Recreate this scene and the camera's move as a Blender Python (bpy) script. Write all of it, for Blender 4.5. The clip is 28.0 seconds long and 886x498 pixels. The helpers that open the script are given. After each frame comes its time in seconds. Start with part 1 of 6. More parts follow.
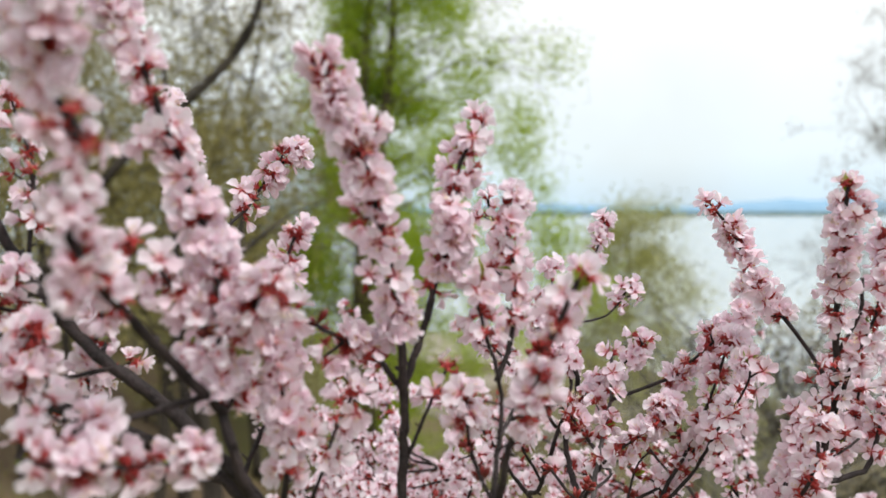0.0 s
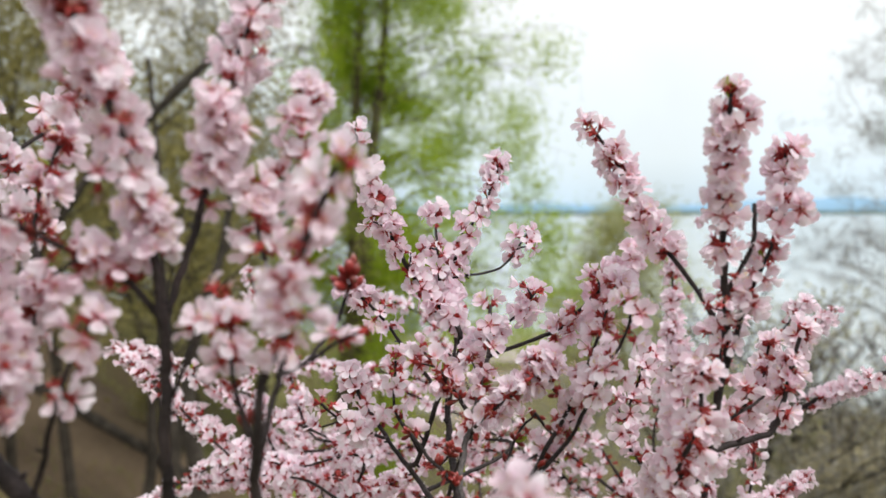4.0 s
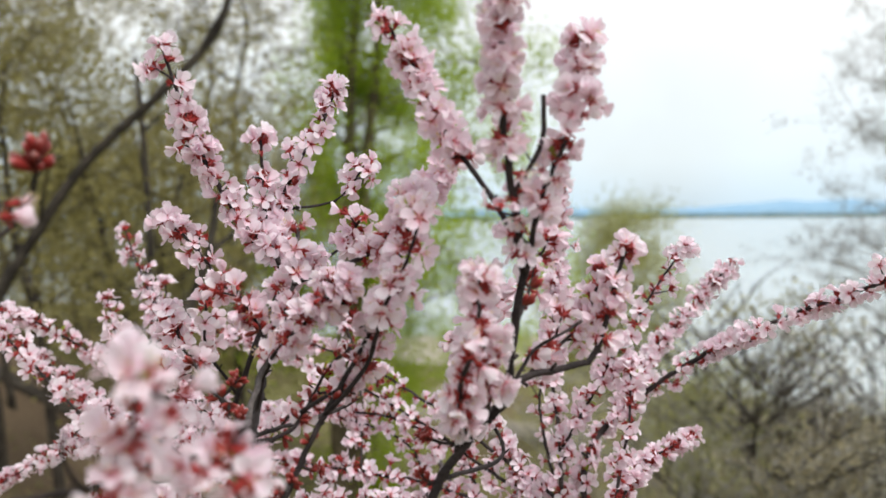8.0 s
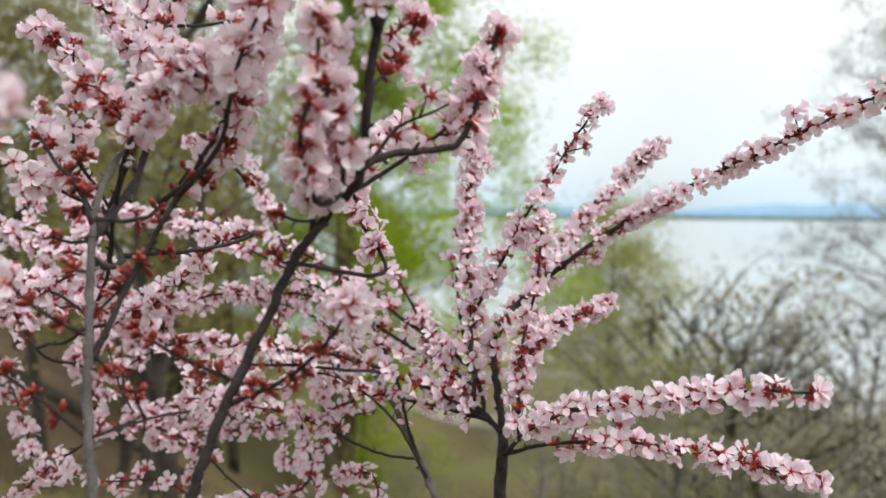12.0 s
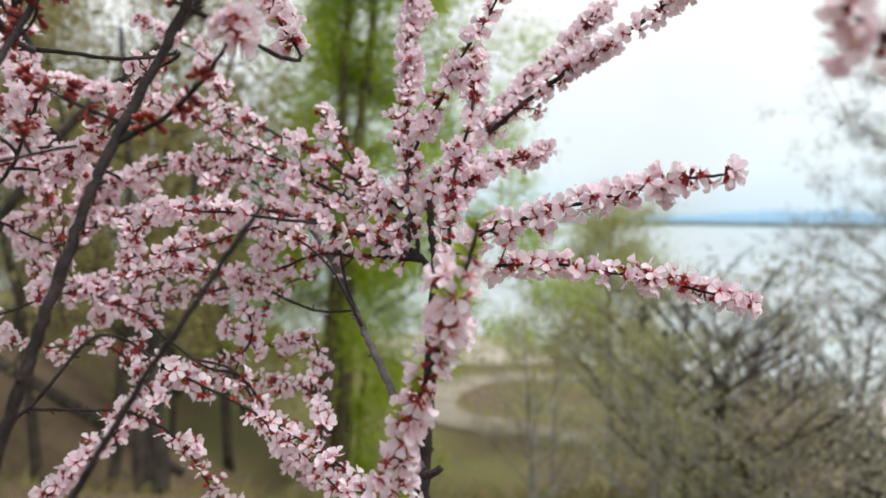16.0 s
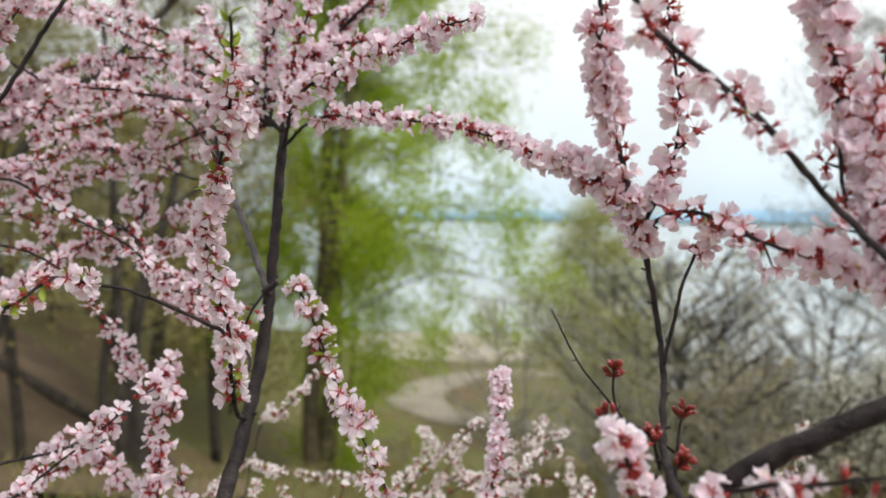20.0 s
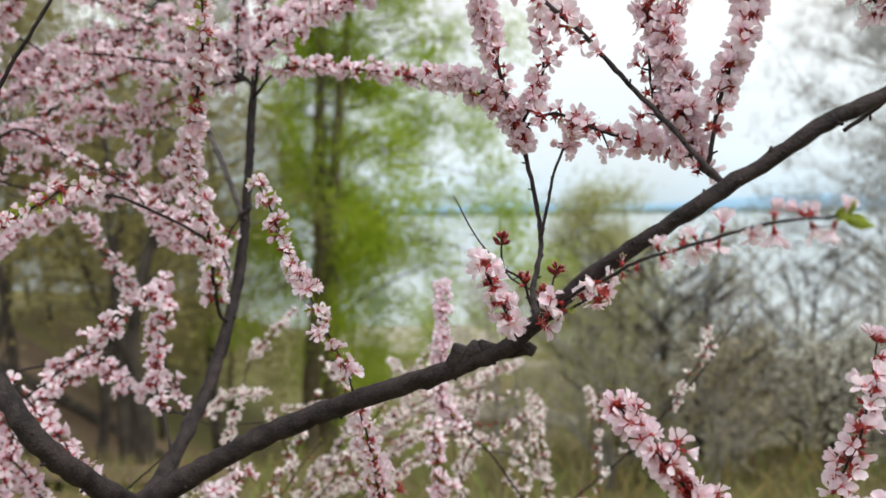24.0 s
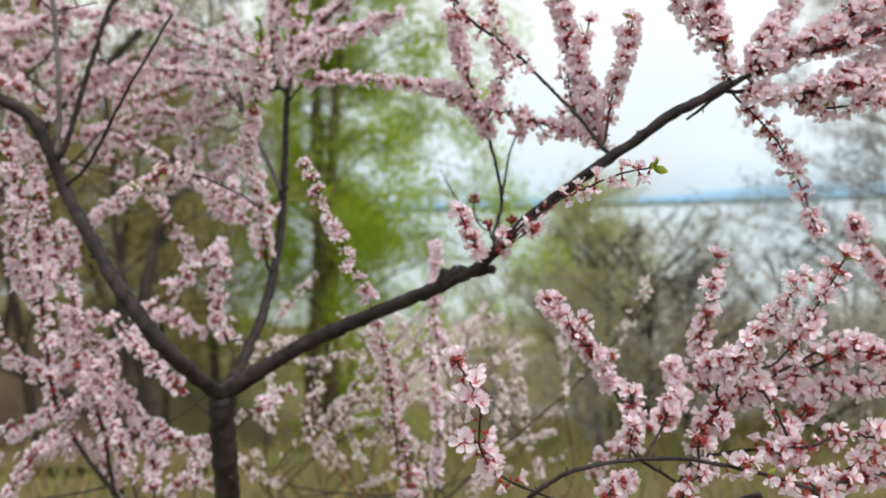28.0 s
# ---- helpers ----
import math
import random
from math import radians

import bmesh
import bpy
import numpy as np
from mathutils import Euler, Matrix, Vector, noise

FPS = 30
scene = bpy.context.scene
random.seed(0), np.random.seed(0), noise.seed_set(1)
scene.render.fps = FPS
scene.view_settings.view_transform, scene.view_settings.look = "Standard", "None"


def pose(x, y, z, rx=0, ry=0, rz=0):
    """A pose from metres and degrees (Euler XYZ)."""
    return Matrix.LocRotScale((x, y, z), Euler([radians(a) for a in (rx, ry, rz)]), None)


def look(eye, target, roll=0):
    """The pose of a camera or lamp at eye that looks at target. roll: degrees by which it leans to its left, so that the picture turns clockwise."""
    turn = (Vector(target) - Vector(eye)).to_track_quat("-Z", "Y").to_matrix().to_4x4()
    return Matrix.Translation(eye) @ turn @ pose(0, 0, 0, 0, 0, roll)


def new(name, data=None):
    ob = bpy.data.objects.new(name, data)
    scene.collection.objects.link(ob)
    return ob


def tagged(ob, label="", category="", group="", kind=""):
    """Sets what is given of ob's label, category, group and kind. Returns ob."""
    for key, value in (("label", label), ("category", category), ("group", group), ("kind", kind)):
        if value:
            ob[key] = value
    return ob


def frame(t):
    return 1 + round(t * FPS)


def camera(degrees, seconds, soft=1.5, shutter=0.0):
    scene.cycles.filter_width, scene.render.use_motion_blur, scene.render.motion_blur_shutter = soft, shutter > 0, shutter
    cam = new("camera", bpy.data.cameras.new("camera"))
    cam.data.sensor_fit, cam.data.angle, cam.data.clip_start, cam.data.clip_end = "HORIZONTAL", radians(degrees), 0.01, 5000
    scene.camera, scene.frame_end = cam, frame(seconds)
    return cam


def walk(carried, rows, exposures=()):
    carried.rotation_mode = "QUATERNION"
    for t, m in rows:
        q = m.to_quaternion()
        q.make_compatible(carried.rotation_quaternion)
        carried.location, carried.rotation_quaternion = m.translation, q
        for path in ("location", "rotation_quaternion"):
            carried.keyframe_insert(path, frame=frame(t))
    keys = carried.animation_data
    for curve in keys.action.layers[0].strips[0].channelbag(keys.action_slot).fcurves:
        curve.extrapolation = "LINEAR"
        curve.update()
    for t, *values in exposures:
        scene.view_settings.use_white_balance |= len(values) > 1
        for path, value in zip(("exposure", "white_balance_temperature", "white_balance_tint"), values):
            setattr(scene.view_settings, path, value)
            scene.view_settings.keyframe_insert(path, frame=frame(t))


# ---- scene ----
cam = camera(60.0, 28.0, soft=1.6)
EYE = 1.75
# seconds, eye (x, y, z above the first eye), yaw, pitch, roll
ROWS = [
    (0.0, 0.0010, -0.0015, 0.0000, 0.659, -2.764, 0.036),
    (0.5, 0.0149, 0.0091, -0.0049, 0.627, -2.783, -0.052),
    (1.0, 0.0289, 0.0206, -0.0108, 0.605, -2.765, -0.071),
    (1.5, 0.0444, 0.0323, -0.0184, 0.579, -2.752, -0.139),
    (2.0, 0.0618, 0.0443, -0.0254, 0.637, -2.701, -0.195),
    (2.5, 0.0823, 0.0504, -0.0323, 0.615, -2.671, -0.278),
    (3.0, 0.1008, 0.0598, -0.0422, 0.591, -2.679, -0.284),
    (3.5, 0.1114, 0.0685, -0.0498, 0.517, -2.718, -0.250),
    (5.5, 0.1406, 0.1259, -0.0753, 0.481, -2.821, -0.080),
    (6.0, 0.1623, 0.1286, -0.0831, 0.508, -2.732, -0.157),
    (6.5, 0.1873, 0.1296, -0.0892, 0.491, -2.669, -0.205),
    (7.0, 0.2113, 0.1318, -0.1017, 0.527, -2.546, -0.320),
    (7.5, 0.2364, 0.1320, -0.1133, 0.531, -2.487, -0.432),
    (8.0, 0.2644, 0.1321, -0.1237, 0.528, -2.430, -0.480),
    (8.5, 0.2846, 0.1365, -0.1388, 0.469, -2.428, -0.375),
    (9.0, 0.2996, 0.1397, -0.1615, 0.479, -2.465, -0.238),
    (9.5, 0.3128, 0.1398, -0.1839, 0.395, -2.498, -0.040),
    (10.0, 0.3250, 0.1409, -0.2012, 0.382, -2.535, 0.230),
    (10.5, 0.3313, 0.1468, -0.2199, 0.368, -2.562, 0.407),
    (11.0, 0.3406, 0.1481, -0.2366, 0.293, -2.614, 0.433),
    (11.5, 0.3519, 0.1482, -0.2532, 0.236, -2.633, 0.451),
    (13.5, 0.3552, 0.1581, -0.3233, 0.132, -2.679, 0.933),
    (14.0, 0.3663, 0.1605, -0.3461, 0.170, -2.672, 0.901),
    (14.5, 0.3820, 0.1603, -0.3685, 0.184, -2.572, 0.839),
    (15.0, 0.3935, 0.1648, -0.3885, 0.209, -2.490, 0.800),
    (15.5, 0.4033, 0.1609, -0.4109, 0.243, -2.365, 0.859),
    (16.0, 0.4198, 0.1523, -0.4336, 0.091, -2.297, 0.874),
    (16.5, 0.4414, 0.1398, -0.4545, 0.045, -2.263, 0.966),
    (17.0, 0.4654, 0.1172, -0.4731, -0.028, -2.260, 0.971),
    (17.5, 0.4908, 0.0976, -0.4877, -0.118, -2.247, 0.885),
    (18.0, 0.5186, 0.0764, -0.5094, -0.161, -2.250, 0.895),
    (18.5, 0.5457, 0.0523, -0.5315, -0.248, -2.271, 0.870),
    (19.0, 0.5648, 0.0283, -0.5481, -0.346, -2.260, 0.889),
    (19.5, 0.5817, 0.0098, -0.5636, -0.434, -2.279, 0.882),
    (20.0, 0.5943, -0.0091, -0.5836, -0.469, -2.323, 0.853),
    (20.5, 0.6117, -0.0328, -0.6044, -0.547, -2.357, 0.701),
    (21.0, 0.6349, -0.0504, -0.6139, -0.618, -2.423, 0.557),
    (21.5, 0.6511, -0.0654, -0.6225, -0.701, -2.542, 0.399),
    (23.5, 0.6615, -0.1514, -0.6632, -0.721, -2.727, -0.553),
    (24.0, 0.6604, -0.1845, -0.6668, -0.700, -2.708, -0.730),
    (24.5, 0.6568, -0.2179, -0.6673, -0.728, -2.739, -0.982),
    (25.0, 0.6529, -0.2497, -0.6728, -0.768, -2.799, -1.108),
    (25.5, 0.6518, -0.2833, -0.6813, -0.778, -2.811, -1.211),
    (26.0, 0.6520, -0.3163, -0.6936, -0.797, -2.828, -1.325),
    (26.5, 0.6537, -0.3568, -0.6985, -0.832, -2.835, -1.440),
    (27.0, 0.6575, -0.4024, -0.6995, -0.864, -2.805, -1.528),
    (27.5, 0.6626, -0.4535, -0.7006, -0.878, -2.834, -1.592),
    (28.0, 0.6651, -0.5087, -0.7047, -0.858, -2.991, -1.747),
]


def eye_pose(x, y, z, yaw, pitch, roll):
    return pose(x, y, EYE + z, 0, 0, yaw) @ pose(0, 0, 0, 90 + pitch, 0, 0) @ pose(0, 0, 0, 0, 0, roll)


walk(cam, [(t, eye_pose(*row)) for t, *row in ROWS])
cam.data.dof.use_dof = True
cam.data.dof.focus_distance = 0.67
cam.data.dof.aperture_fstop = 4.8

# ---- light: bright overcast sky with a wide soft sun ----
world = bpy.data.worlds.new("overcast_sky")
scene.world = world
world.use_nodes = True
wn, wl = world.node_tree.nodes, world.node_tree.links
wn.clear()
sky = wn.new("ShaderNodeTexSky")
sky.sky_type, sky.sun_disc = "NISHITA", False
sky.sun_elevation, sky.sun_rotation = radians(48), radians(35)
sky.air_density, sky.dust_density, sky.ozone_density = 1.0, 3.0, 1.0
sky_bg = wn.new("ShaderNodeBackground")
sky_bg.inputs["Strength"].default_value = 0.08
wl.new(sky.outputs[0], sky_bg.inputs["Color"])
cloud_bg = wn.new("ShaderNodeBackground")
cloud_bg.inputs["Strength"].default_value = 1.05
coords = wn.new("ShaderNodeTexCoord")
parts = wn.new("ShaderNodeSeparateXYZ")
wl.new(coords.outputs["Generated"], parts.inputs[0])
band = wn.new("ShaderNodeValToRGB")
band.color_ramp.elements.new(0.07).color = (0.80, 0.91, 0.97, 1)
band.color_ramp.elements[0].position, band.color_ramp.elements[0].color = 0.0, (0.62, 0.79, 0.91, 1)
band.color_ramp.elements[2].position, band.color_ramp.elements[2].color = 0.25, (0.97, 1.0, 1.0, 1)
wl.new(parts.outputs["Z"], band.inputs[0])
wl.new(band.outputs[0], cloud_bg.inputs["Color"])
puffs = wn.new("ShaderNodeTexNoise")
puffs.inputs["Scale"].default_value, puffs.inputs["Detail"].default_value = 3.0, 5.0
wl.new(coords.outputs["Generated"], puffs.inputs["Vector"])
cover = wn.new("ShaderNodeMapRange")
cover.inputs["From Min"].default_value, cover.inputs["From Max"].default_value = 0.3, 0.6
cover.inputs["To Min"].default_value, cover.inputs["To Max"].default_value = 0.7, 1.0
wl.new(puffs.outputs[0], cover.inputs["Value"])
mixed = wn.new("ShaderNodeMixShader")
wl.new(cover.outputs[0], mixed.inputs[0])
wl.new(sky_bg.outputs[0], mixed.inputs[1])
wl.new(cloud_bg.outputs[0], mixed.inputs[2])
world_out = wn.new("ShaderNodeOutputWorld")
wl.new(mixed.outputs[0], world_out.inputs["Surface"])

sun_data = bpy.data.lights.new("sun", "SUN")
sun_data.energy, sun_data.angle, sun_data.color = 2.2, radians(14), (1.0, 0.98, 0.95)
sun = new("sun", sun_data)
sun.matrix_world = look((2.5, -2.0, 5.0), (0, 0, 0))
scene.view_settings.exposure = 0.1

# ---- materials ----
def shader(name, rough=0.7, metal=0.0):
    m = bpy.data.materials.new(name)
    m.use_nodes = True
    nodes, links = m.node_tree.nodes, m.node_tree.links
    bsdf = nodes["Principled BSDF"]
    bsdf.inputs["Roughness"].default_value, bsdf.inputs["Metallic"].default_value = rough, metal
    bsdf.inputs["Specular IOR Level"].default_value = 0.25
    return m, nodes, links, bsdf


def ramp_of(nodes, stops):
    r = nodes.new("ShaderNodeValToRGB")
    while len(r.color_ramp.elements) < len(stops):
        r.color_ramp.elements.new(0.5)
    for e, (at, colour) in zip(r.color_ramp.elements, stops):
        e.position, e.color = at, (*colour, 1)
    return r


def noise_of(nodes, links, scale, detail=4.0, space="Object"):
    tc, n = nodes.new("ShaderNodeTexCoord"), nodes.new("ShaderNodeTexNoise")
    n.inputs["Scale"].default_value, n.inputs["Detail"].default_value = scale, detail
    links.new(tc.outputs[space], n.inputs["Vector"])
    return n


def grained(name, dark, light, scale, rough=0.8, bump=0.3, fine=None, depth=0.002):
    """A rough natural surface: patches at one scale, grain and relief at a finer one."""
    m, nodes, links, bsdf = shader(name, rough)
    n = noise_of(nodes, links, scale, 5)
    f = noise_of(nodes, links, fine or scale * 7, 6)
    both = nodes.new("ShaderNodeMath")
    both.operation = "ADD"
    links.new(n.outputs[0], both.inputs[0])
    half = nodes.new("ShaderNodeMath")
    half.operation = "MULTIPLY_ADD"
    half.inputs[1].default_value, half.inputs[2].default_value = 0.6, -0.3
    links.new(f.outputs[0], half.inputs[0])
    links.new(half.outputs[0], both.inputs[1])
    r = ramp_of(nodes, ((0.3, dark), (0.7, light)))
    links.new(both.outputs[0], r.inputs[0])
    links.new(r.outputs[0], bsdf.inputs["Base Color"])
    b = nodes.new("ShaderNodeBump")
    b.inputs["Strength"].default_value, b.inputs["Distance"].default_value = bump, depth
    links.new(f.outputs[0], b.inputs["Height"])
    links.new(b.outputs[0], bsdf.inputs["Normal"])
    return m


def thin(name, stops, share, rough=0.5, random_tint=None):
    """Petals and leaves: colour runs along the blade, and light shines through."""
    m, nodes, links, bsdf = shader(name, rough)
    uv = nodes.new("ShaderNodeUVMap")
    sep = nodes.new("ShaderNodeSeparateXYZ")
    links.new(uv.outputs[0], sep.inputs[0])
    n = noise_of(nodes, links, 260.0, 3)
    jig = nodes.new("ShaderNodeMath")
    jig.operation = "MULTIPLY_ADD"
    jig.inputs[1].default_value, jig.inputs[2].default_value = 0.25, -0.12
    links.new(n.outputs[0], jig.inputs[0])
    add = nodes.new("ShaderNodeMath")
    links.new(sep.outputs["X"], add.inputs[0])
    links.new(jig.outputs[0], add.inputs[1])
    r = ramp_of(nodes, stops)
    links.new(add.outputs[0], r.inputs[0])
    col = r.outputs[0]
    if random_tint:
        pick = nodes.new("ShaderNodeMath")
        info, isle = nodes.new("ShaderNodeObjectInfo"), nodes.new("ShaderNodeNewGeometry")
        links.new(info.outputs["Random"], pick.inputs[0])
        links.new(isle.outputs["Random Per Island"], pick.inputs[1])
        wrap = nodes.new("ShaderNodeMath")
        wrap.operation = "FRACT"
        links.new(pick.outputs[0], wrap.inputs[0])
        tint = ramp_of(nodes, random_tint)
        links.new(wrap.outputs[0], tint.inputs[0])
        mix = nodes.new("ShaderNodeMix")
        mix.data_type, mix.blend_type = "RGBA", "MULTIPLY"
        mix.inputs[0].default_value = 1.0
        links.new(col, mix.inputs[6])
        links.new(tint.outputs[0], mix.inputs[7])
        col = mix.outputs[2]
    links.new(col, bsdf.inputs["Base Color"])
    glow = nodes.new("ShaderNodeBsdfTranslucent")
    links.new(col, glow.inputs["Color"])
    blend = nodes.new("ShaderNodeMixShader")
    blend.inputs[0].default_value = share
    links.new(bsdf.outputs[0], blend.inputs[1])
    links.new(glow.outputs[0], blend.inputs[2])
    links.new(blend.outputs[0], nodes["Material Output"].inputs["Surface"])
    return m


petal_mat = thin("petal", ((0.06, (0.70, 0.13, 0.17)), (0.18, (0.87, 0.48, 0.55)), (0.36, (0.92, 0.80, 0.855)), (1.0, (0.94, 0.89, 0.925))), 0.4, 0.55,
                 ((0.0, (1.0, 0.865, 0.91)), (0.5, (1.0, 0.945, 0.972)), (1.0, (1.0, 0.995, 1.0))))
white_petal_mat = thin("white_petal", ((0.06, (0.78, 0.56, 0.52)), (0.22, (0.90, 0.84, 0.82)), (1.0, (0.93, 0.90, 0.885))), 0.4, 0.55,
                       ((0.0, (1.0, 0.93, 0.93)), (1.0, (1.0, 1.0, 1.0))))
sepal_mat = thin("sepal", ((0.0, (0.30, 0.035, 0.03)), (0.6, (0.42, 0.05, 0.045)), (1.0, (0.55, 0.12, 0.09))), 0.15, 0.45,
                 ((0.0, (0.7, 0.7, 0.7)), (1.0, (1.15, 1.0, 1.0))))
bud_mat = thin("bud", ((0.0, (0.13, 0.035, 0.018)), (0.55, (0.24, 0.026, 0.022)), (0.85, (0.34, 0.055, 0.05)), (1.0, (0.62, 0.32, 0.32))), 0.12, 0.5, ((0.0, (0.7, 0.8, 0.7)), (1.0, (1.2, 1.0, 1.0))))
stamen_mat = thin("stamen", ((0.0, (0.85, 0.45, 0.48)), (0.7, (0.9, 0.75, 0.72)), (1.0, (0.75, 0.58, 0.22))), 0.2, 0.6)
young_leaf_mat = thin("young_leaf", ((0.0, (0.19, 0.25, 0.03)), (1.0, (0.36, 0.43, 0.05))), 0.4, 0.4)
birch_leaf_mat = thin("birch_leaf", ((0.0, (0.32, 0.45, 0.035)), (1.0, (0.52, 0.63, 0.065))), 0.6, 0.5, ((0.0, (0.7, 0.75, 0.6)), (1.0, (1.15, 1.1, 1.0))))
olive_leaf_mat = thin("olive_leaf", ((0.0, (0.22, 0.195, 0.07)), (1.0, (0.38, 0.345, 0.135))), 0.4, 0.6, ((0.0, (0.7, 0.7, 0.7)), (1.0, (1.15, 1.1, 1.0))))
scrub_leaf_mat = thin("scrub_leaf", ((0.0, (0.30, 0.265, 0.15)), (1.0, (0.50, 0.45, 0.29))), 0.35, 0.6, ((0.0, (0.6, 0.6, 0.6)), (1.0, (1.2, 1.15, 1.1))))
shore_leaf_mat = thin("shore_leaf", ((0.0, (0.34, 0.35, 0.11)), (1.0, (0.54, 0.55, 0.22))), 0.5, 0.6, ((0.0, (0.7, 0.7, 0.7)), (1.0, (1.15, 1.1, 1.0))))
grass_mat = thin("grass_blade", ((0.0, (0.19, 0.16, 0.085)), (1.0, (0.36, 0.33, 0.16))), 0.3, 0.7, ((0.0, (1.2, 0.95, 0.7)), (0.5, (0.9, 0.9, 0.8)), (1.0, (0.7, 1.0, 0.5))))
pale_leaf_mat = thin("pale_leaf", ((0.0, (0.56, 0.52, 0.41)), (1.0, (0.80, 0.77, 0.67))), 0.35, 0.6, ((0.0, (0.6, 0.62, 0.55)), (1.0, (1.1, 1.1, 1.1))))
twig_tip_mat = thin("twig_tip", ((0.0, (0.30, 0.29, 0.27)), (1.0, (0.42, 0.41, 0.38))), 0.3, 0.7)
bark_mat = grained("cherry_bark", (0.010, 0.0070, 0.0070), (0.052, 0.038, 0.037), 60, 0.62, 0.9, 380, 0.0018)
grey_bark_mat = grained("grey_bark", (0.070, 0.060, 0.058), (0.17, 0.15, 0.145), 50, 0.8, 0.6, 400, 0.001)
tree_bark_mat = grained("tree_bark", (0.022, 0.018, 0.014), (0.085, 0.07, 0.055), 4, 0.85, 0.8, 30, 0.01)
birch_bark_mat = grained("birch_bark", (0.065, 0.052, 0.032), (0.18, 0.145, 0.09), 3, 0.8, 0.6, 25, 0.01)
twig_mat = grained("bare_twig", (0.19, 0.175, 0.155), (0.45, 0.42, 0.37), 8, 0.85, 0.4, 60, 0.003)
ground_mat = grained("spring_ground", (0.135, 0.092, 0.052), (0.135, 0.138, 0.04), 0.22, 0.95, 0.8, 9, 0.05)
dirt_mat = grained("bare_earth", (0.085, 0.056, 0.034), (0.17, 0.12, 0.075), 0.5, 0.95, 0.5, 10, 0.03)
path_mat = grained("trodden_path", (0.19, 0.16, 0.12), (0.31, 0.27, 0.21), 0.5, 0.95, 0.4, 12, 0.02)
sand_mat = grained("sand", (0.30, 0.25, 0.20), (0.46, 0.41, 0.35), 0.4, 0.95, 0.4, 12, 0.02)
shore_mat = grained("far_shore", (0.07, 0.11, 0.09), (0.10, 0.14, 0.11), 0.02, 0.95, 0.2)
# distance haze is painted into the hills' base colour as pale blue
hazed_hill_mat = grained("hazed_far_hills", (0.24, 0.40, 0.56), (0.30, 0.46, 0.60), 0.003, 1.0, 0.1)

water_mat, nodes, links, bsdf = shader("lake_water", 0.12)
bsdf.inputs["Base Color"].default_value = (0.42, 0.46, 0.46, 1)
bsdf.inputs["Specular IOR Level"].default_value = 0.5
ripple = noise_of(nodes, links, 0.3, 7)
bump = nodes.new("ShaderNodeBump")
bump.inputs["Strength"].default_value, bump.inputs["Distance"].default_value = 0.8, 0.35
links.new(ripple.outputs[0], bump.inputs["Height"])
links.new(bump.outputs[0], bsdf.inputs["Normal"])

# ---- mesh kit: lists of corners, faces, material slots and blade coordinates ----
class Shape:
    def __init__(self):
        self.v, self.f, self.m, self.u = [], [], [], []

    def face(self, corners, slot, along):
        self.f.append(corners)
        self.m.append(slot)
        self.u.append(along)

    def add(self, other, m):
        """Adds another shape, turned and moved by m."""
        base = len(self.v)
        a = np.array(m)
        w = np.array(other.v) @ a[:3, :3].T + a[:3, 3]
        self.v += w.tolist()
        self.f += [[i + base for i in f] for f in other.f]
        self.m += other.m
        self.u += other.u

    def mesh(self, name, materials, smooth=True):
        data = bpy.data.meshes.new(name)
        data.from_pydata(self.v, [], self.f)
        for mat in materials:
            data.materials.append(mat)
        data.polygons.foreach_set("material_index", self.m)
        data.polygons.foreach_set("use_smooth", [smooth] * len(self.f))
        layer = data.uv_layers.new(name="blade")
        layer.data.foreach_set("uv", [c for row in self.u for a in row for c in (a, 0.5)])
        data.update()
        return data


def part(name, data, parent, label=""):
    ob = new(name, data)
    ob.parent = parent
    return tagged(ob, label)


def spline(points, step):
    """A smooth line through points, with corners about step apart."""
    p = [Vector(q) for q in points]
    p = [p[0] * 2 - p[1], *p, p[-1] * 2 - p[-2]]
    out = []
    for a, b, c, d in zip(p, p[1:], p[2:], p[3:]):
        n = max(2, int((c - b).length / step))
        for k in range(n):
            t = k / n
            out.append(0.5 * (2 * b + (c - a) * t + (2 * a - 5 * b + 4 * c - d) * t * t + (3 * b - a - 3 * c + d) * t ** 3))
    out.append(p[-2])
    return out


def tube(shape, line, r0, r1, sides, slot=0, rough=0.0, rng=random, cap=True):
    """A tapering round stem along a line, uneven by rough."""
    base, n = len(shape.v), len(line)
    side = Vector((1, 0, 0))
    for i, q in enumerate(line):
        ahead = (line[min(i + 1, n - 1)] - line[max(i - 1, 0)]).normalized()
        if abs(ahead.dot(side)) > 0.9:
            side = Vector((0, 1, 0))
        side = (side - ahead * side.dot(ahead)).normalized()
        other = ahead.cross(side)
        r = r0 + (r1 - r0) * i / (n - 1)
        r *= 1 + rough * rng.uniform(-1, 1)
        for k in range(sides):
            a = math.tau * k / sides
            rr = r * (1 + 0.5 * rough * rng.uniform(-1, 1))
            shape.v.append(tuple(q + side * (math.cos(a) * rr) + other * (math.sin(a) * rr)))
    for i in range(n - 1):
        for k in range(sides):
            k2 = (k + 1) % sides
            shape.face([base + i * sides + k, base + i * sides + k2, base + (i + 1) * sides + k2, base + (i + 1) * sides + k], slot, [0.5] * 4)
    if cap:
        shape.face([base + (n - 1) * sides + k for k in range(sides)], slot, [0.5] * sides)
        shape.face([base + k for k in reversed(range(sides))], slot, [0.5] * sides)


